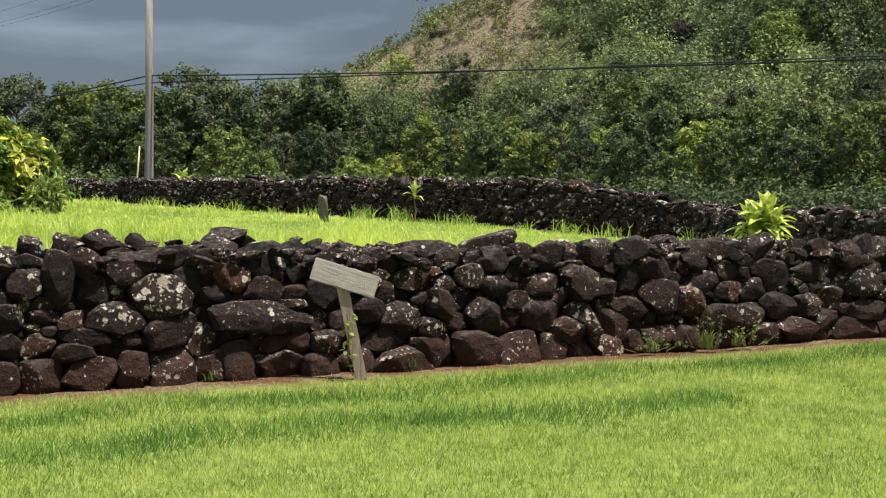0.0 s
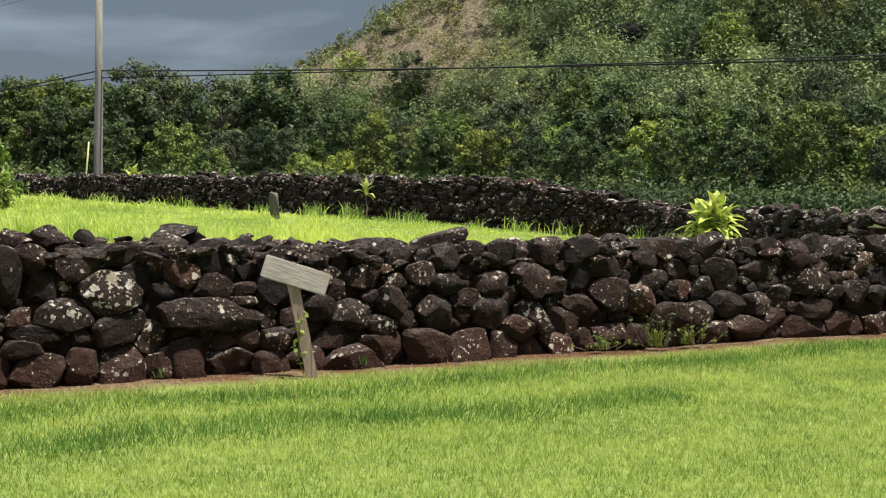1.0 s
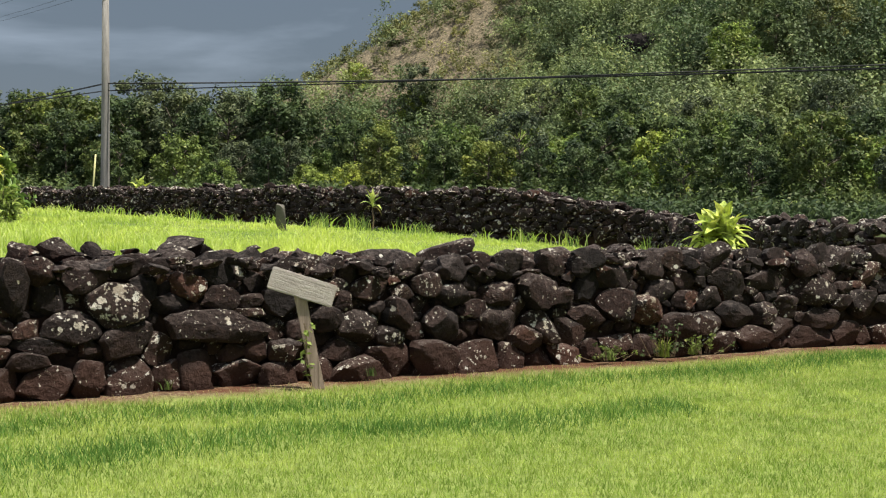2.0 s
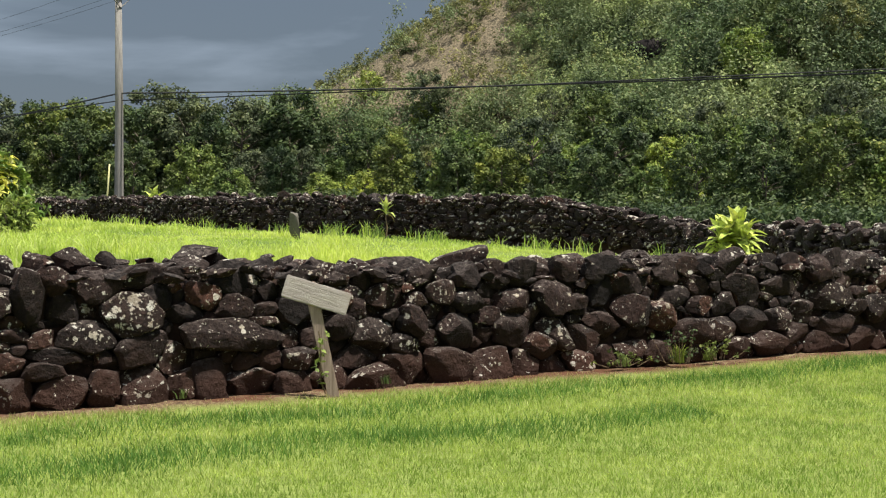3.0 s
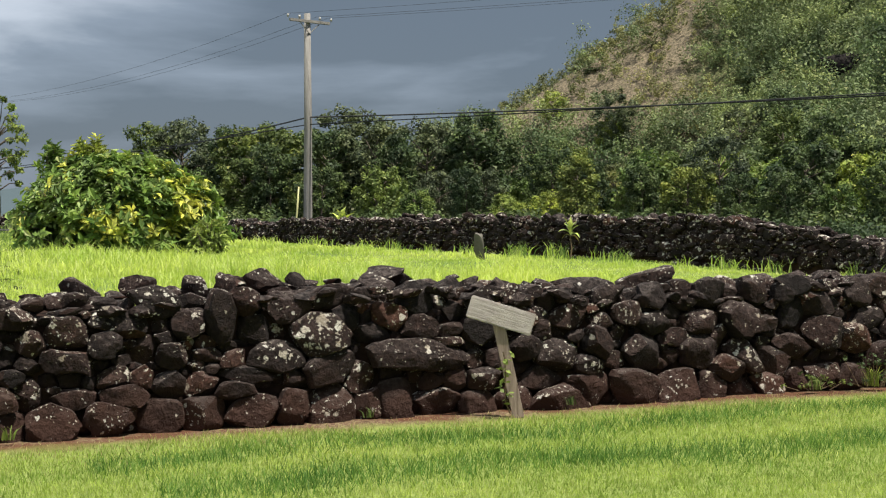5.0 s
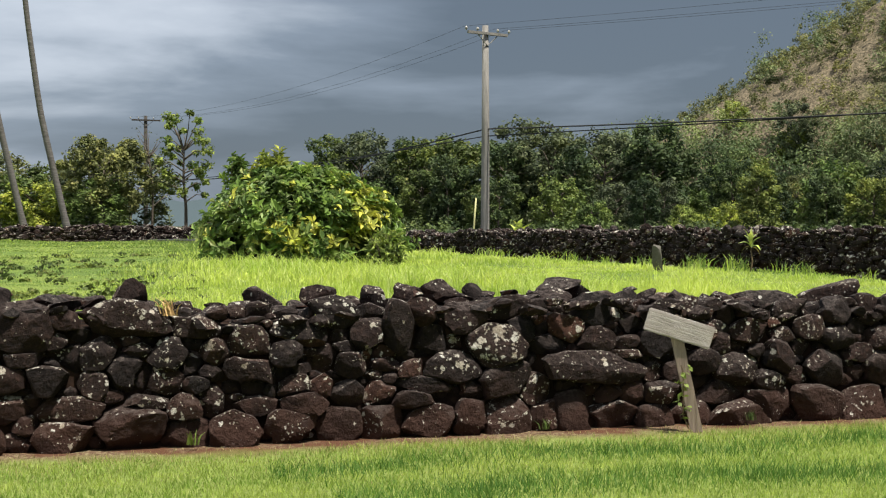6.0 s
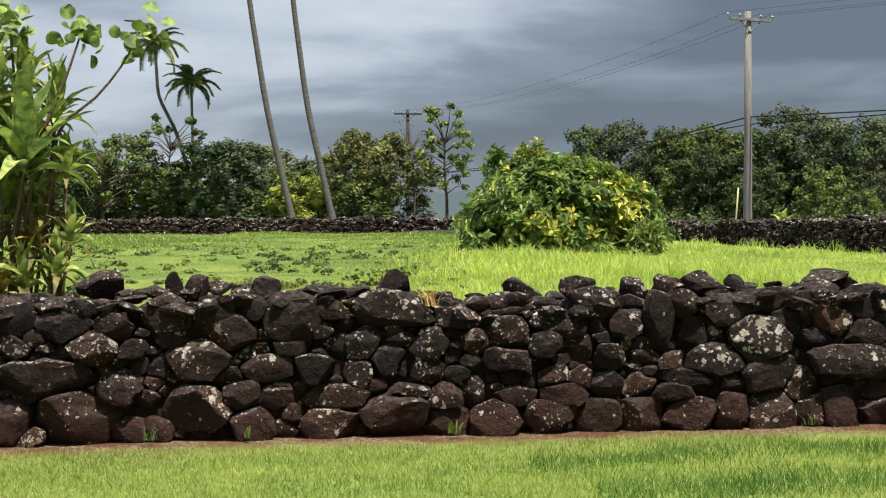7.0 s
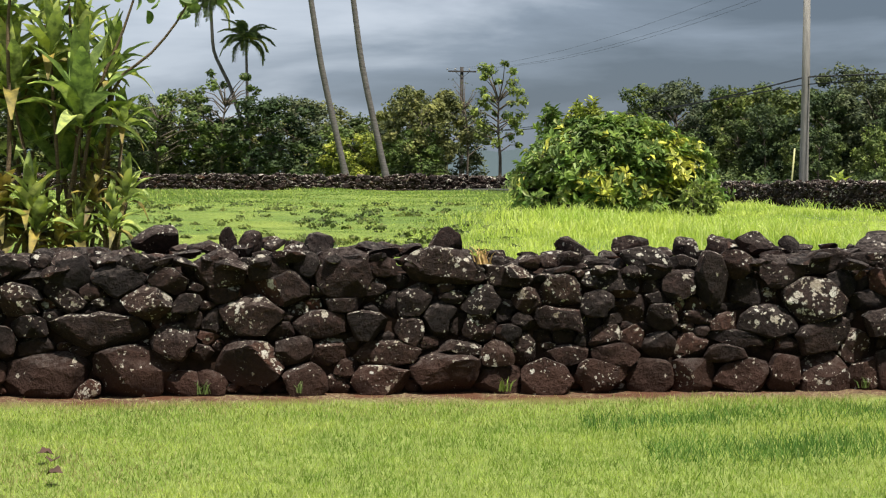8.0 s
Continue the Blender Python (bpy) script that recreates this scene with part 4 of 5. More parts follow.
def hill_cover(name, label, n, size, clump, per, count, mat, keep, seed):
    """Small crowns, each of several leaf clumps heaped round its middle."""
    r = np.random.default_rng(seed)
    pts, rad = [], []
    while len(pts) < n * per:
        a, q = r.uniform(math.pi * 0.72, math.pi * 1.30), math.sqrt(r.random()) * 1.0
        x, y = HX + HR * q * math.cos(a), HY + HR * q * math.sin(a)
        z = float(hill_z(np.array(x), np.array(y)))
        az, el = math.degrees(math.atan2(x, y)), math.degrees(math.atan2(z, math.hypot(x, y)))
        if z < FIELD_Z + 0.3 or not 13 < az < 47 or (abs(az - 34.2) < 1.1 and 4.5 < el < 6.3) or r.random() < (el - 8.5) / 1.5 - 0.03 or math.hypot(x - crag_xy[0], y - crag_xy[1]) < 2.9 or r.random() > keep(x, y, z):
            continue
        big = clump * r.uniform(0.6, 1.35)
        for _ in range(per):
            d = r.normal(0, 0.62, 3) * big
            pts.append((x + d[0], y + d[1], z + big * 0.9 + d[2] * 0.8 - 0.15 * math.hypot(d[0], d[1])))
            rad.append(big * r.uniform(0.35, 0.7))
    v, f = leaves(pts, rad, count, size, 0.95, 0.3, 0.42, True)
    tagged(new(name, mesh_of(name, v, f, mat)), label, "woodland", kind="stuff")


def dryness(x, y, z):
    """1 on the dry western spur of the hill, 0 in the wooded hollow."""
    az = math.degrees(math.atan2(x, y))
    return max(0.0, min(1.0, (31.0 - az) / 2.5)) * max(0.0, min(1.0, (z - 8.5) / 3.0))


hill_cover("hill_woods", "green woodland climbing the hillside", 1250, 0.20, 1.9, 6, 84, FOLIAGE_HILL, lambda x, y, z: (1 if z > 13 else 0.45) - 0.985 * dryness(x, y, z), 61)
hill_cover("hill_scrub", "dry grey-green scrub on the upper slope", 1000, 0.17, 0.9, 3, 40, FOLIAGE_SCRUB, lambda x, y, z: 0.2 + 0.65 * dryness(x, y, z), 62)


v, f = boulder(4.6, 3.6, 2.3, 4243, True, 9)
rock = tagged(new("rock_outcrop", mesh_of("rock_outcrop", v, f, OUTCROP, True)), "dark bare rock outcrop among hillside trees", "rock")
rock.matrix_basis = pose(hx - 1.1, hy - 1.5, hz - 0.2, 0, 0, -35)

# trees behind the north wall
def polar(az, d):
    return d * math.sin(math.radians(az)), d * math.cos(math.radians(az))


first = True
for az in np.arange(-19.5, 0.8, 0.85):
    d = 100 + 8 * math.sin(az * 2.1)
    x, y = polar(az, d)
    k = random.uniform(0.72, 0.94)
    m = pose(x, y, FIELD_Z - 0.1, 0, 0, random.uniform(0, 360)) @ Matrix.Diagonal((k * 1.35, k * 1.35, k, 1))
    plant(random.choice([olive, fresh, fresh, olive, broad]), m)
x, y = polar(-1.0, 93)
canopy = tree("monkeypod_tree", "spreading olive brown tree with a flat crown", 21, 6.4, 6.8, 0.19, 44, 230, FOLIAGE_OLIVE, (x, y, FIELD_Z), "", 0.35)
for az, h, w, seed in ((2.1, 8.0, 3.6, 31), (-8.6, 7.4, 6.8, 32), (-11.0, 6.0, 6.0, 33)):
    x, y = polar(az, 92)
    tree("open_tree", "sparse tree with bare pale branches and leaf tufts", seed, h, w, 0.19, 32, 70, FOLIAGE_BRIGHT, (x, y, FIELD_Z), "open trees", 0.34, 1.0, 0.12, BARK, (0.25, 0.5))
x, y = polar(0.9, 96)
tree("bare_tree", "leafless grey twiggy tree behind the crowns", 35, 7.6, 5.0, 0.10, 26, 6, FOLIAGE_OLIVE, (x, y, FIELD_Z), "", 0.4, 1.0, 0.09, BARK, (0.3, 0.5))

# ---- coconut palms ----
def frond_mesh(length, seed):
    r = np.random.default_rng(seed)
    t = np.linspace(0, 1, 12)
    spine = np.stack([length * (t - 0.12 * t ** 2), np.zeros(12), 0.30 * length * t - 0.62 * length * t ** 2.4], 1)
    pieces = [tube(spine, np.linspace(0.05, 0.012, 12), 4)]
    vs, fs = [], []
    for i in np.linspace(0.12, 0.99, 52):
        p = np.array([np.interp(i, t, spine[:, c]) for c in range(3)])
        l = length * 0.24 * (1 - abs(i - 0.45) * 0.9)
        for sgn in (-1, 1):
            d = np.array([0.45, sgn * 0.8, -0.35 + r.normal(0, 0.12)])
            d /= np.linalg.norm(d)
            q = p + d * l
            s = np.array([0.022, 0, 0.010])
            n = len(vs)
            vs += [p - s, p + s, (p + q) / 2 + s * 1.2 + (0, 0, 0.04), q + (0, 0, -0.12 * l)]
            fs += [(n, n + 1, n + 2), (n, n + 2, n + 3)]
    pieces.append((np.array(vs), np.array(fs)))
    return mesh_of("frond", *join(pieces), PALM_LEAF)


FROND = frond_mesh(2.7, 3)


def palm(label, path, radius, size):
    base = path[0]
    ob = thing("coconut_palm", label, "palm tree", "coconut palms", at=base)
    pts = np.array(path, float) - base
    t = np.linspace(0, 1, len(pts))
    tt = np.linspace(0, 1, 16)
    curve = np.stack([np.interp(tt, t, pts[:, c]) for c in range(3)], 1)
    curve[1:-1] = (curve[:-2] + 2 * curve[1:-1] + curve[2:]) / 4
    rad = radius * (1.0 - 0.35 * tt)
    rad[0] *= 1.4
    part("trunk", mesh_of("trunk", *tube(curve, rad, 10), PALM_BARK, True), ob)
    for i in range(18):
        m = Matrix.Translation(curve[-1]) @ pose(0, 0, 0, 0, 38 - 100 * i / 18, i * 137.5) @ Matrix.Scale(size * random.uniform(0.85, 1.1), 4)
        part("frond", FROND, ob, m=m)
    return ob


def at_polar(az, el, d):
    x, y = polar(-az, d)
    return (x, y, EYE_Z + d * math.tan(math.radians(el)))


def foot(az, d):
    return (*polar(-az, d), FIELD_Z)


palm("tall coconut palm with a leaning grey trunk", [foot(3.73, 90), at_polar(4.80, 4.12, 90), at_polar(5.45, 8.28, 90), at_polar(5.92, 13.2, 90)], 0.21, 1.2)
palm("tall coconut palm with a slightly bowed grey trunk", [foot(2.18, 90), at_polar(3.24, 4.14, 90), at_polar(3.79, 8.32, 90), at_polar(4.12, 13.6, 90)], 0.21, 1.2)
palm("coconut palm with a bent slender trunk", [foot(7.1, 96), at_polar(8.2, 3.2, 96), at_polar(8.9, 4.6, 96), at_polar(9.0, 6.6, 96)], 0.14, 0.85)
palm("short upright coconut palm with drooping fronds", [foot(7.5, 94), at_polar(7.6, 2.5, 94), at_polar(7.66, 5.15, 94)], 0.12, 0.74)

# ---- utility poles and wires ----
def utility_pole(label, x, y, top, turn, arms=1.2, wood=POLE_WOOD):
    ob = thing("utility_pole", label, "utility pole", "utility poles", at=(x, y, FIELD_Z - 0.1))
    h = top - FIELD_Z + 0.1
    part("pole", mesh_of("pole", *tube([(0, 0, 0), (0.02, 0, h * 0.5), (0, 0, h)], [0.19, 0.165, 0.13], 14), wood, True), ob)
    turned = pose(0, 0, 0, 0, 0, turn)
    arm = part("crossarm", soft_box("crossarm", 2 * arms * 0.88, 0.10, 0.12, wood, 0.012), ob, m=turned @ Matrix.Translation((0, -0.17, h - 0.35)))
    for sx in (-0.95, -0.45, 0.45, 0.95):
        ins = tube([(0, 0, 0), (0, 0, 0.05), (0, 0, 0.06), (0, 0, 0.13), (0, 0, 0.17)], [0.02, 0.02, 0.06, 0.055, 0.02], 8)
        part("insulator", mesh_of("insulator", *ins, GLASSY, True), arm, m=Matrix.Translation((sx * arms, 0, 0.06)))
    for sgn in (-1, 1):
        v, f = tube([(sgn * 0.55, -0.17, h - 0.38), (0, -0.15, h - 0.85)], [0.02, 0.02], 5)
        part("brace", mesh_of("brace", v, f, wood), ob, m=turned)
    return ob


P2 = polar(0.62, 115)
P3 = tuple(POLE + RU * 56)
utility_pole("tall weathered wooden utility pole with crossarm", *POLE, 9.95, 25)
# this one takes the wood with the silhouette's dark tone painted in
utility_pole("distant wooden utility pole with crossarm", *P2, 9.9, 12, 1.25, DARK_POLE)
utility_pole("wooden utility pole beside the road", *P3, 9.95, 40)


def wire(name, label, a, b, sag, radius):
    t = np.linspace(0, 1, 30)
    pts = np.outer(1 - t, a) + np.outer(t, b)
    pts[:, 2] -= sag * 4 * t * (1 - t)
    tagged(new(name, mesh_of(name, *tube(pts, np.full(30, radius), 5), WIRE)), label, "cable", "overhead wires")


for z, rad, sg in ((5.63, 0.032, 0.35), (5.33, 0.024, 0.10)):
    wire("phone_cable", "sagging black telephone cable between the poles", (*POLE, z), (*P3, 6.0), sg, rad)
    wire("phone_cable", "sagging black telephone cable between the poles", (*POLE, z), (*P2, z - 0.6), sg * 2, rad)
for o in (-1.1, 0.5, 1.1):
    c, s_ = math.cos(radians(25)), math.sin(radians(25))
    a = (POLE[0] + o * c, POLE[1] + o * s_, 9.85)
    wire("power_line", "thin power line high between the poles", a, (P2[0] + o, P2[1], 9.8), 0.9, 0.006)
    wire("power_line", "thin power line high between the poles", a, (P3[0] + o, P3[1] + o, 9.8), 0.4, 0.006)
mx, my = polar(13.1, 57)
marker = tagged(new("marker_stake", mesh_of("marker_stake", *tube([(0, 0, 0), (0.10, 0, 1.0), (0.17, 0, 1.95)], [0.035, 0.035, 0.03], 8), MARKER, True)), "leaning pale yellow marker stake beside the pole", "stake")
marker.location = (mx, my, FIELD_Z)

# ---- bush in the meadow ----
def whorls(tips, axes, count, size, slim, r):
    """Pointed leaves, folded on the midrib, in a whorl round each shoot tip; one array for all."""
    c, ax = np.repeat(tips, count, axis=0), np.repeat(axes, count, axis=0)
    n = len(c)
    side = np.cross(ax, r.normal(size=(n, 3)))
    side /= np.linalg.norm(side, axis=1)[:, None] + 1e-9
    d = ax * r.uniform(0.05, 0.95, n)[:, None] + side
    d /= np.linalg.norm(d, axis=1)[:, None]
    wide = np.cross(d, ax)
    wide /= np.linalg.norm(wide, axis=1)[:, None] + 1e-9
    nrm = np.cross(wide, d)
    s = size * r.uniform(0.6, 1.3, n)[:, None]
    base = c - ax * (s * r.uniform(0.0, 1.4, n)[:, None])
    mid = base + d * s * 0.5 + nrm * s * 0.05
    v = np.stack([base, mid + wide * s * slim + nrm * s * 0.07, base + d * s - nrm * s * 0.12, mid - wide * s * slim + nrm * s * 0.07], 1).reshape(-1, 3)
    i = np.arange(n)[:, None] * 4
    return v, np.concatenate([i + np.array([[0, 1, 2]]), i + np.array([[0, 2, 3]])])


def bush(name, label, x, y, w, d, h, shoots, count, leaf, slim, mat, seed, gold=None, low=0.0):
    """A rounded bush of branching shoots; gold: a second leaf material and where on the bush it shows."""
    r = np.random.default_rng(seed)
    ob = thing(name, label, "bush", at=(x, y, FIELD_Z))
    a = r.uniform(0, 2 * np.pi, shoots)
    t = low + (1 - low) * r.random(shoots) ** 0.85
    lump = 1 + 0.10 * np.sin(3 * a + seed) + 0.07 * np.sin(5 * a + 2 * t * 6)
    span = np.sqrt(np.clip(1 - (np.clip(t - 0.22, 0, 1) / 0.8) ** 2, 0.03, 1)) * (0.35 + 0.65 * np.sqrt(r.random(shoots))) * lump
    tips = np.stack([np.cos(a) * span * w / 2, np.sin(a) * span * d / 2, h * (0.05 + 0.90 * t) + r.normal(0, 0.05, shoots)], 1)
    axes = np.stack([np.cos(a) * span, np.sin(a) * span, 0.35 + t * 1.1], 1) + r.normal(0, 0.25, (shoots, 3))
    axes /= np.linalg.norm(axes, axis=1)[:, None]
    wood = [tube([(c[0] * 0.15, c[1] * 0.15, 0), c * np.array([0.6, 0.6, 0.55]), c], [0.035, 0.022, 0.008], 4) for c in tips[::3]]
    part("stem", mesh_of("stem", *join(wood), BARK), ob)
    pick = np.zeros(shoots, bool)
    if gold:
        pick = r.random(shoots) < gold[1](tips)
        part("yellow_foliage", mesh_of("yellow_foliage", *whorls(tips[pick], axes[pick], count, leaf * 1.1, slim, r), gold[0]), ob, "yellow variegated croton leaves")
    part("foliage", mesh_of("foliage", *whorls(tips[~pick], axes[~pick], count, leaf, slim, r), mat), ob)
    return ob


def gilded(p):
    """Yellow leaves on the east flank and in a band low on the front."""
    flank = np.exp(-((p[:, 0] - 1.55) / 0.5) ** 2 - ((p[:, 2] - 1.35) / 0.55) ** 2)
    front = np.exp(-((p[:, 0] + 0.3) / 0.8) ** 2 - ((p[:, 2] - 0.75) / 0.4) ** 2) * (p[:, 1] < -0.5)
    return 0.05 + 0.75 * flank + 0.45 * front


bx, by = polar(6.35, 34.5)
bush("bush", "large rounded glossy green bush with yellow leaves", bx, by, 4.9, 3.8, 2.35, 1500, 12, 0.23, 0.22, FOLIAGE_BUSH, 71, (FOLIAGE_GOLD, gilded))
cx_, cy_ = polar(9.75, 33.4)
bush("croton_bush", "small lime green croton bush beside the big bush", cx_, cy_, 1.0, 0.9, 0.75, 70, 14, 0.22, 0.13, TI_LIME, 72)
cx_, cy_ = polar(5.4, 34.6)
bush("croton_bush", "tall yellow-green croton tips above the bush", cx_, cy_, 1.5, 0.9, 2.72, 60, 13, 0.20, 0.15, FOLIAGE_GOLD, 74, low=0.72)
cx_, cy_ = polar(4.0, 34.8)
bush("croton_bush", "upright green croton shoots above the bush", cx_, cy_, 0.9, 0.8, 2.65, 40, 13, 0.20, 0.16, FOLIAGE_BUSH, 75, low=0.72)

# ---- ti plants ----
def ti_leaf(length, width, droop, mat, seed):
    r = np.random.default_rng(seed)
    n = 9
    t = np.linspace(0, 1, n)
    prof = np.sin(np.pi * np.clip(t * 0.94 + 0.03, 0, 1) ** 0.8) ** 0.85
    prof[0], prof[1] = 0.13, 0.3
    x = length * (t - 0.25 * droop * t ** 2)
    z = length * (0.30 * t - droop * t ** 2.3)
    v = []
    for i in range(n):
        half = width / 2 * prof[i]
        wv = 0.03 * math.sin(i * 1.9 + seed)
        v += [(x[i], -half, z[i] + half * (0.45 + wv * 5)), (x[i], 0, z[i]), (x[i], half, z[i] + half * (0.45 - wv * 5))]
    f = []
    for i in range(n - 1):
        a = 3 * i
        f += [(a, a + 1, a + 4), (a, a + 4, a + 3), (a + 1, a + 2, a + 5), (a + 1, a + 5, a + 4)]
    return mesh_of("leaf", v, np.array(f), mat, True)


TI = {"green": [ti_leaf(0.68, 0.155, d, TI_GREEN, i) for i, d in enumerate((0.12, 0.3, 0.55))],
      "lime": [ti_leaf(0.60, 0.14, d, TI_LIME, i) for i, d in enumerate((0.15, 0.36, 0.62))],
      "broad": [ti_leaf(0.50, 0.17, d, TI_BROAD, i) for i, d in enumerate((0.3, 0.55, 0.85))],
      "yellow": [ti_leaf(0.5, 0.13, d, TI_YELLOW, i) for i, d in enumerate((0.45, 0.7, 0.95))]}


def ti_plant(label, x, y, heads, z=None, group="ti plants"):
    """heads: rows of (dx, dy, height, size, colour, leaves): a cane with a rosette of strap leaves."""
    ob = thing("ti_plant", label, "ti plant", group, at=(x, y, float(field_z(np.array(x), np.array(y))) if z is None else z))
    for dx, dy, h, size, colour, n in heads:
        if h > 0.12:
            mid = (dx * 0.5 + random.uniform(-0.05, 0.05), dy * 0.5, h * 0.5)
            part("cane", mesh_of("cane", *tube([(dx * 0.2, dy * 0.2, 0), mid, (dx, dy, h)], [0.021, 0.018, 0.014], 8), CANE, True), ob)
        for i in range(n):
            t = i / n
            kind = colour if t > 0.12 or colour == "green" else "yellow"
            if colour == "green" and t < 0.12:
                kind = "lime"
            me = TI[kind][min(2, int((1 - t) * 3))]
            pitch = (-84 * t + 14 if colour == "broad" else -86 * t ** 0.75 + 4) + random.uniform(-8, 8)
            m = Matrix.Translation((dx, dy, h + 0.16 * size * t)) @ pose(0, 0, 0, random.uniform(-15, 15), pitch, i * 137.5 + random.uniform(-12, 12)) @ Matrix.Scale(size * random.uniform(0.85, 1.12), 4)
            part("leaf", me, ob, m=m)
    return ob


random.seed(5)
ti_plant("lime yellow ti plant growing behind the wall", *polar(37.2, 17.6), [(0, 0, 0.34, 0.84, "broad", 26), (0.15, 0.1, 0.27, 0.72, "broad", 20), (-0.16, 0.05, 0.27, 0.72, "broad", 20), (0.03, -0.1, 0.22, 0.7, "broad", 14)])
ti_plant("small light green ti plant by the far wall", *polar(14.9, 45.5), [(0, 0, 0.5, 1.2, "broad", 18), (0.4, 0, 0.4, 1.0, "broad", 14)])
ti_plant("small ti plant rooted in the stone wall", *polar(23.75, 33.6), [(0, 0, 0.55, 0.62, "lime", 12)])
tx, ty = polar(-14.6, 14.0)
CLUMP = [("tall green ti plant with long strap leaves", 0.0, 0.0, [(0.22, -0.1, 1.30, 1.2, "green", 22), (-0.45, 0.1, 1.55, 1.1, "lime", 20), (-0.1, 0.1, 1.9, 0.9, "lime", 18)]),
         ("ti plant with yellowing lower leaves", 0.45, 0.15, [(0.1, 0.0, 1.28, 0.62, "lime", 20), (0.14, -0.05, 0.62, 0.6, "lime", 20), (-0.05, 0.1, 1.7, 0.62, "lime", 18), (-0.1, 0, 0.85, 0.6, "yellow", 16)]),
         ("low yellow ti plant with faded leaves", -0.5, -0.15, [(0.0, 0.0, 0.45, 0.9, "yellow", 22), (0.30, -0.05, 0.50, 0.8, "lime", 20), (0.15, 0.0, 0.25, 0.7, "yellow", 16)]),
         ("tall leggy ti plant with crowded rosettes", 0.1, 0.45, [(0.0, 0.0, 2.0, 0.9, "lime", 20), (0.28, 0.0, 1.8, 0.75, "green", 18), (-0.4, 0.2, 2.3, 1.0, "green", 20), (0.1, 0, 1.1, 0.9, "green", 18)]),
         ("dense green ti plant at the back of the clump", -0.4, 0.55, [(0.0, 0.0, 1.1, 1.1, "green", 20), (0.3, 0.0, 0.8, 1.0, "green", 20), (-0.3, 0.1, 1.9, 1.1, "lime", 20), (0.5, 0.2, 0.75, 0.75, "lime", 18), (0.2, 0.1, 1.5, 1.0, "green", 18)]),
         ("dense green ti plant beside the wall", -1.0, 0.2, [(0.0, 0.0, 1.0, 1.15, "green", 20), (0.25, 0.1, 1.5, 1.1, "green", 20), (-0.3, 0.1, 2.1, 1.1, "lime", 20), (-0.4, 0, 0.6, 1.0, "yellow", 18), (0.3, -0.1, 2.3, 1.0, "lime", 18)])]
CLUMP += [("low lime green ti plant at the edge of the clump", 0.5, -0.1, [(0.0, 0.0, 0.35, 0.6, "lime", 20), (-0.3, 0.0, 0.2, 0.75, "lime", 18), (-0.2, 0.1, 0.55, 0.65, "yellow", 16)]),
          ("low yellowing ti plant before the tall canes", -0.15, -0.25, [(0.0, 0.0, 0.3, 0.8, "lime", 18), (0.2, 0.0, 0.15, 0.7, "yellow", 16), (-0.8, 0.0, 0.4, 0.9, "lime", 20)])]
for label, dx, dy, heads in CLUMP:
    ti_plant(label, tx + dx, ty + dy, heads, group="ti plant clump")


# a slender shrub of the clump, with bowed stems and heart-shaped leaves at their ends
def heart_leaf(size, seed):
    a = np.linspace(0, 2 * np.pi, 14, endpoint=False)
    rad = size * (0.42 + 0.16 * np.cos(a) + 0.07 * np.abs(np.sin(a)))
    v = [(0.1 * size, 0, 0.05 * size)] + [(r_ * math.cos(q) + 0.1 * size, r_ * math.sin(q), 0.10 * size * math.cos(2 * q)) for r_, q in zip(rad, a)]
    f = np.array([(0, i + 1, (i + 1) % 14 + 1) for i in range(14)])
    return mesh_of("leaf", v, f, TI_GREEN, True)


HEART = heart_leaf(0.135, 0)
milo = thing("milo_shrub", "slender shrub with bowed stems and hanging heart-shaped leaves", "shrub", at=(tx, ty + 0.1, FIELD_Z))
for ends, rad, n in (([(0.15, 0, 0.2), (0.42, 0, 1.0), (0.45, 0, 1.75), (0.8, 0, 1.95), (1.12, 0, 2.35), (1.22, 0, 2.62)], 0.02, 13),
                     ([(0.1, 0, 0.3), (0.3, 0, 1.6), (0.55, 0.0, 2.15), (0.72, 0, 2.65)], 0.022, 15),
                     ([(-0.5, -0.2, 0), (-0.42, -0.2, 1.2), (-0.44, -0.2, 2.2), (-0.4, -0.1, 2.9)], 0.026, 18),
                     ([(-0.8, 0.1, 0), (-0.85, 0.1, 1.4), (-0.75, 0.1, 2.6)], 0.026, 16),
                     ([(0, 0.2, 0), (0.1, 0.2, 1.4), (0.0, 0.2, 2.7)], 0.026, 18)):
    t = np.linspace(0, 1, len(ends))
    tt = np.linspace(0, 1, 14)
    c = np.stack([np.interp(tt, t, np.array(ends)[:, q]) for q in range(3)], 1)
    c[1:-1] = (c[:-2] + c[1:-1] * 2 + c[2:]) / 4
    part("stem", mesh_of("stem", *tube(c, np.linspace(rad, rad * 0.4, 14), 7), CANE, True), milo)
    for i in range(int(n * 1.6)):
        o = Vector((random.gauss(0, 0.12), random.gauss(0, 0.12), random.gauss(0, 0.10) - 0.02))
        part("leaf", HEART, milo, m=Matrix.Translation(Vector(c[-1]) + o) @ pose(0, 0, 0, random.uniform(-30, 30), random.uniform(30, 95), random.uniform(0, 360)) @ Matrix.Scale(random.uniform(0.7, 1.15), 4))

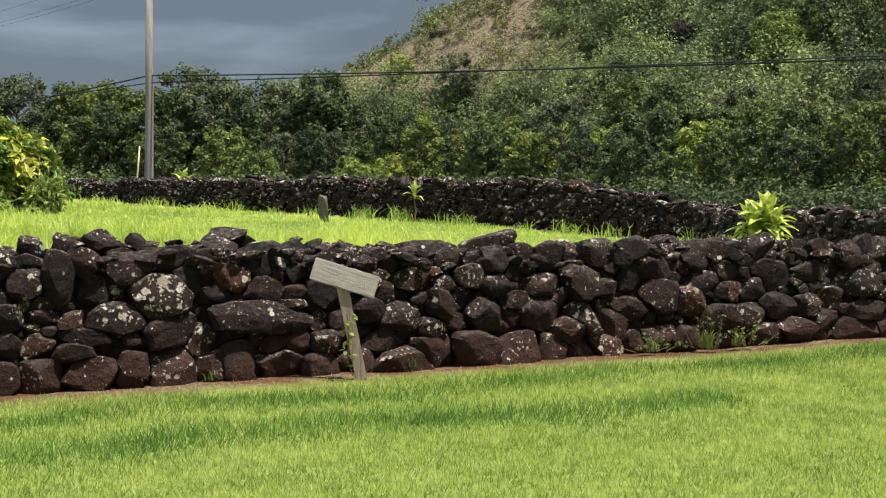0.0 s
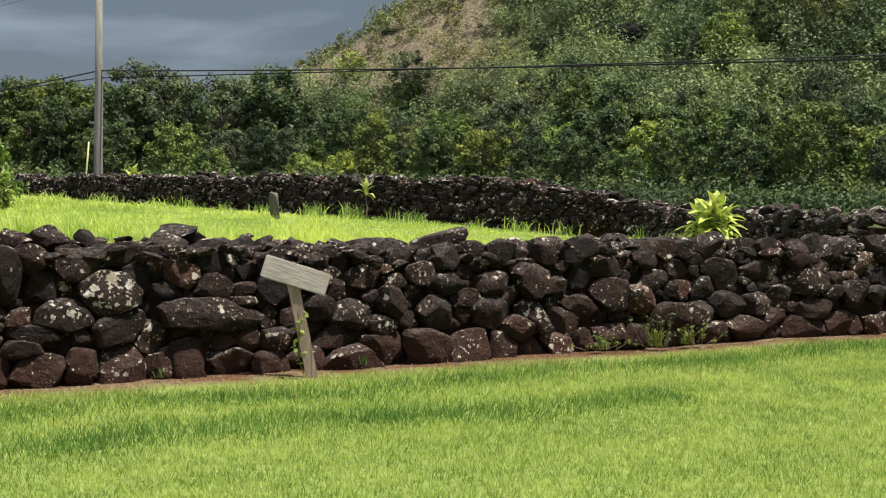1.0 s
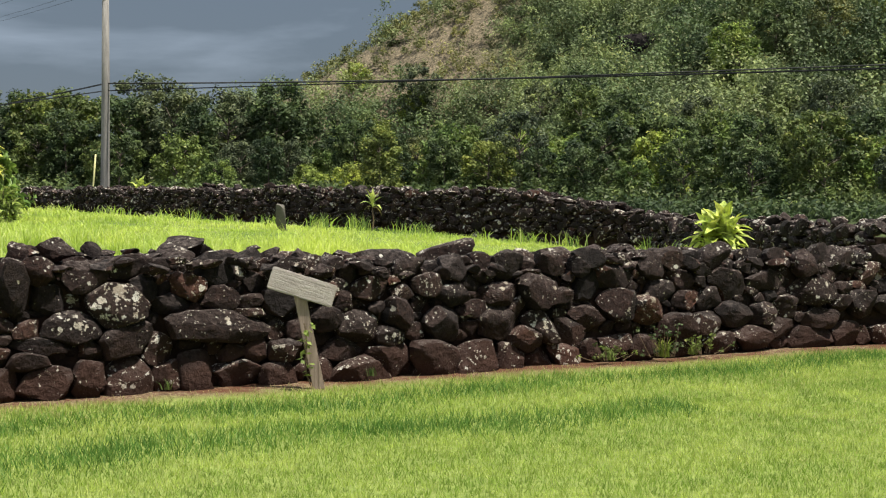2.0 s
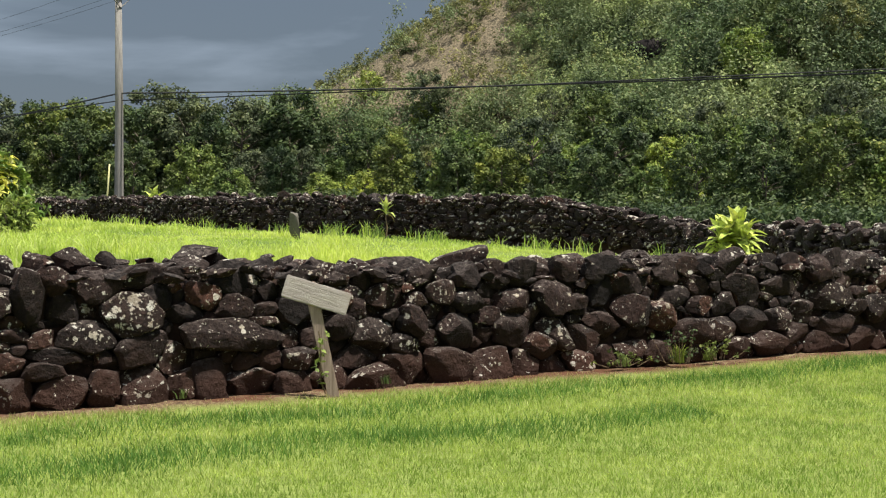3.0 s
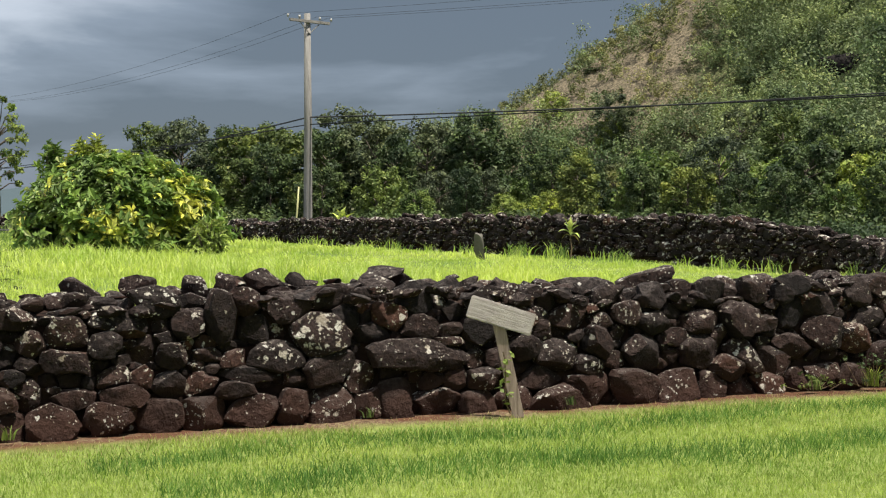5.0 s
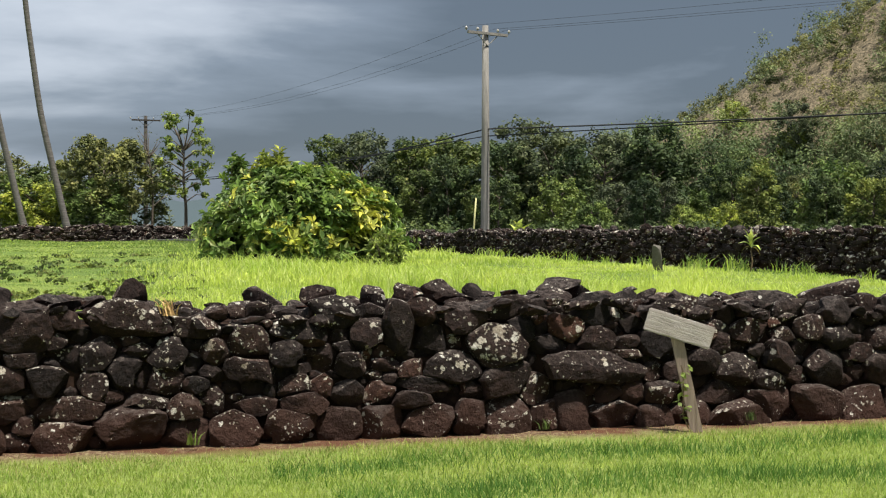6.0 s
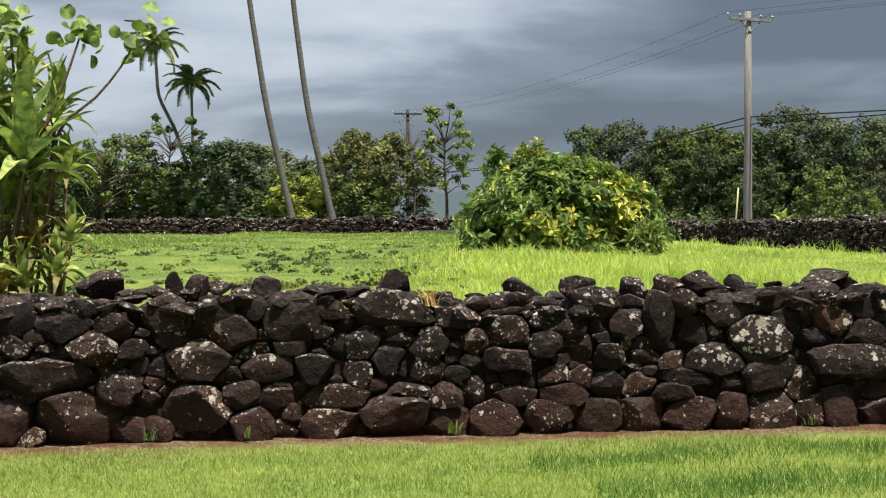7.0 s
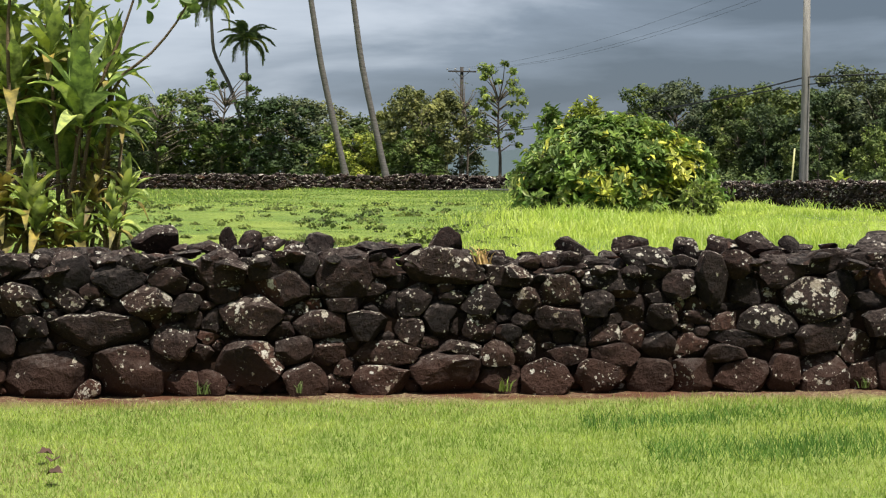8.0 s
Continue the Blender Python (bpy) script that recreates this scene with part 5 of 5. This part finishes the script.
# ---- wooden sign ----
sign = thing("wooden_sign", "leaning weathered grey wooden sign with a blank board on a stake", "sign", at=(4.40, 11.05, 0))
part("stake", soft_box("stake", 0.095, 0.05, 0.95, STAKE, 0.006), sign, "weathered wooden stake", pose(-0.085, 0.025, 0.42, 0, -12, -21))
part("sign_board", soft_box("sign_board", 0.54, 0.04, 0.18, BOARD, 0.008), sign, "silver-grey blank sign board", pose(-0.135, 0.01, 0.785, 0, 17, -21))
vine = thing("vine", "small green vine climbing the sign stake", "vine", at=(4.27, 11.0, 0))
cs = [(0.0 + 0.03 * math.sin(i * 2.1), -0.02, 0.10 + 0.055 * i) for i in range(8)]
part("stem", mesh_of("stem", *tube([(0.05, 0, 0), *cs[::3], (-0.02, -0.02, 0.5)], [0.006] * 5, 5), CANE), vine)
part("foliage", mesh_of("foliage", *leaves(cs, [0.035] * 8, 4, 0.05), FOLIAGE_BRIGHT), vine)

# upright stone in the meadow, leaf litter and tufts
sx, sy = polar(20.25, 28.5)
v, f = boulder(0.30, 0.25, 0.66, 77, True, 8)
up = tagged(new("standing_stone", mesh_of("standing_stone", v, f, GREY_STONE, True, 24)), "pale grey upright stone in the tall grass", "stone")
up.matrix_basis = pose(sx, sy, float(field_z(np.array(sx), np.array(sy))) + 0.34, 0, -12, 20)


def weed(label, x, y, z, h, n, mat, seed):
    r = np.random.default_rng(seed)
    xy = np.array([x, y]) + r.normal(0, h * 0.16, (n, 2))
    v, f = blades(xy, np.full(n, z), r.uniform(0.4, 1.0, n) * h, np.full(n, 0.008 + 0.02 * h), r.uniform(0.2, 0.8, n), 2)
    tagged(new("weed", mesh_of("weed", v, f, mat)), label, "weed", "weeds at the wall")


for i, (x, h, n) in enumerate(((7.55, 0.13, 50), (8.2, 0.2, 70), (8.6, 0.14, 50), (-1.75, 0.12, 16), (-1.05, 0.10, 14), (3.2, 0.10, 26), (0.45, 0.12, 24), (5.0, 0.10, 24))):
    weed("green weed tuft at the foot of the wall", x, wall_y(x) - 0.08, 0.0, h, n, FOLIAGE_BRIGHT, 400 + i)
for i, (x, w, h) in enumerate(((7.5, 0.3, 0.14), (8.2, 0.42, 0.30), (8.7, 0.3, 0.18))):
    r = np.random.default_rng(450 + i)
    cs = np.stack([r.normal(0, w * 0.45, 16), r.normal(0, 0.05, 16), r.uniform(0.02, h, 16)], 1)
    ob = thing("leafy_weed", "small leafy green weed at the foot of the wall", "weed", "weeds at the wall", at=(x, wall_y(x) - 0.12, 0))
    part("stem", mesh_of("stem", *join([tube([(c[0] * 0.5, c[1], 0), c], [0.004, 0.002], 4) for c in cs]), CANE), ob)
    part("foliage", mesh_of("foliage", *leaves(cs, np.full(16, 0.04), 9, 0.032), FOLIAGE), ob)
weed("dry straw-coloured tuft between the top stones", 0.28, wall_y(0.28) + 0.12, 0.93, 0.16, 50, STRAW, 440)
for i, (x, y) in enumerate(((-2.26, 8.15), (-2.12, 7.92), (-1.98, 7.62))):
    lf = tagged(new("dry_leaf", ti_leaf(0.10, 0.085, 0.3, DRY, i)), "curled red-brown dead leaf on the lawn", "leaf", "dead leaves")
    lf.matrix_basis = pose(x, y, 0.035, 8 - 9 * i, 8, 75 * i + 20)

# ---- grass ----
N = 430000
x, y = rng.uniform(-5.5, 14.0, N), rng.uniform(5.2, 12.4, N)
d = wall_y(x) - y
ok = (d > 0.05) & (np.abs(x) < 0.95 * y + 1.2) & (x < y * 1.1) & (x > -y * 0.42)
ok &= rng.random(N) < np.clip((d - 0.20 - 0.2 * np.sin(x * 2.3) * np.sin(x * 0.7)) / 0.40, 0.08, 1)
x, y = x[ok], y[ok]


def streak_share(x, y):
    """Two long streaks of darker, longer grass along the lawn."""
    a = np.exp(-((y - (10.05 + 0.14 * (x - 3)) + 0.12 * np.sin(1.7 * x)) / 0.28) ** 2) * (x > 0.9)
    b = np.exp(-((y - (8.95 + 0.10 * (x - 4)) + 0.16 * np.sin(1.2 * x + 1)) / 0.34) ** 2) * ((x > 1.2) & (x < 6.6))
    return np.clip(a * 0.7 + b * 0.9, 0, 1) * (0.72 + 0.18 * np.sin(2.6 * x + 1.7 * y) + 0.1 * np.sin(7 * x - 3 * y))


deep_tone = rng.random(len(x)) < streak_share(x, y)
d = wall_y(x) - y
worn = np.exp(-np.clip(d - 0.22, 0, 9) / 0.36) + 0.10 * np.clip((x - 5.5) / 3, 0, 1) * (0.6 + 0.4 * np.sin(1.9 * x + 2.3 * y)) + 0.5 * np.exp(-((x + 2.2) ** 2 + (y - 8.0) ** 2) / 0.5)
dry = (rng.random(len(x)) < worn) & ~deep_tone
for name, label, pick, mat, h0, h1, w in (("lawn_grass", "short mown green lawn grass", ~deep_tone & ~dry, LAWN, 0.02, 0.055, 0.0075), ("lush_lawn_grass", "darker longer grass in streaks on the lawn", deep_tone, DARK_STREAK, 0.04, 0.085, 0.008), ("dry_lawn_grass", "dry straw-coloured grass along the wall", dry, STRAWY, 0.015, 0.04, 0.008)):
    xx, yy = x[pick], y[pick]
    n = len(xx)
    v, f = blades(np.stack([xx, yy], 1), ground_z(xx, yy) - 0.004, rng.uniform(h0, h1, n), rng.uniform(0.7, 1.3, n) * w, rng.uniform(0.1, 0.9, n))
    tagged(new(name, mesh_of(name, v, f, mat)), label, "grass", kind="stuff")

# meadow: tall grass, thick and high by the bush and the far wall, cropped in the west
N = 300000
dist = 12.3 + 70 * rng.random(N) ** 1.7
az = np.radians(rng.uniform(-20, 46, N))
x, y = dist * np.sin(az), dist * np.cos(az)
east = np.interp(y, [14.9, 19.0, 24.2, 27.5, 34.8, 42.4, 48.1, 86.0], [13.5, 14.8, 16.5, 15.5, 13.2, 10.8, 9.0, 4.9])
ok = (y > wall_y(x) + 1.3) & (y < 83.0 + 0.577 * x) & (x < east)
x, y, dist, east = x[ok], y[ok], dist[ok], east[ok]
patch = np.sin(0.45 * x + 0.8 * np.sin(0.3 * y)) + np.sin(0.21 * y + 0.5 * x + 1) + 0.6 * np.sin(1.3 * x) * np.sin(0.9 * y)
tuft = np.sin(2.9 * x + 1.7 * np.sin(1.1 * y)) * np.sin(2.3 * y + 1.3 * np.sin(1.7 * x))
west = np.clip((x + 1.5 - 0.10 * (y - 20)) / 3.0, 0, 1)
h = (0.045 + 0.165 * west + 0.08 * np.clip((y - 38) / 20, 0, 1)) * (0.7 + 0.25 * np.clip(patch, -1, 1.5)) * (0.85 + 0.4 * tuft) * rng.uniform(0.6, 1.3, len(x))
h = np.where(patch + rng.normal(0, 0.5, len(x)) > 1.7, h * 1.4, h)
h = np.where((y < 30) & (x > 7), h * 0.55, h)
h = np.where((east - x < 2.2) & (tuft > 0.6), h * 1.7, h * np.clip((east - x) / 3.0, 0.55, 1))
width = np.clip(0.00062 * dist, 0.008, 0.04) * rng.uniform(0.7, 1.3, len(x))
short = rng.random(len(x)) > west + 0.12
rank = (east - x < 2.0) & (rng.random(len(x)) < 0.55)
for name, label, pick, mat in (("meadow_grass", "tall bright yellow-green meadow grass", ~short & ~rank, TALL), ("cropped_meadow_grass", "cropped green meadow grass with bare patches", short & ~rank, CROPPED), ("rank_grass", "rank green grass along the far stone wall", rank, RANK)):
    xx, yy = x[pick], y[pick]
    v, f = blades(np.stack([xx, yy], 1), ground_z(xx, yy) - 0.01, h[pick], width[pick], rng.uniform(0.1, 0.9, len(xx)), 2)
    tagged(new(name, mesh_of(name, v, f, mat)), label, "grass", kind="stuff")

# cropped clods of the western meadow
r = np.random.default_rng(9)
clods = []
for _ in range(260):
    a, dd = radians(r.uniform(-17, 3)), r.uniform(16, 46)
    clods.append((dd * math.sin(a), dd * math.cos(a), FIELD_Z + 0.03))
v, f = leaves(clods, r.uniform(0.05, 0.26, len(clods)), 34, 0.07, 0.35, 0.2)
tagged(new("broadleaf_weeds", mesh_of("broadleaf_weeds", v, f, FOLIAGE)), "dark low weeds scattered in the meadow", "weeds", kind="stuff")
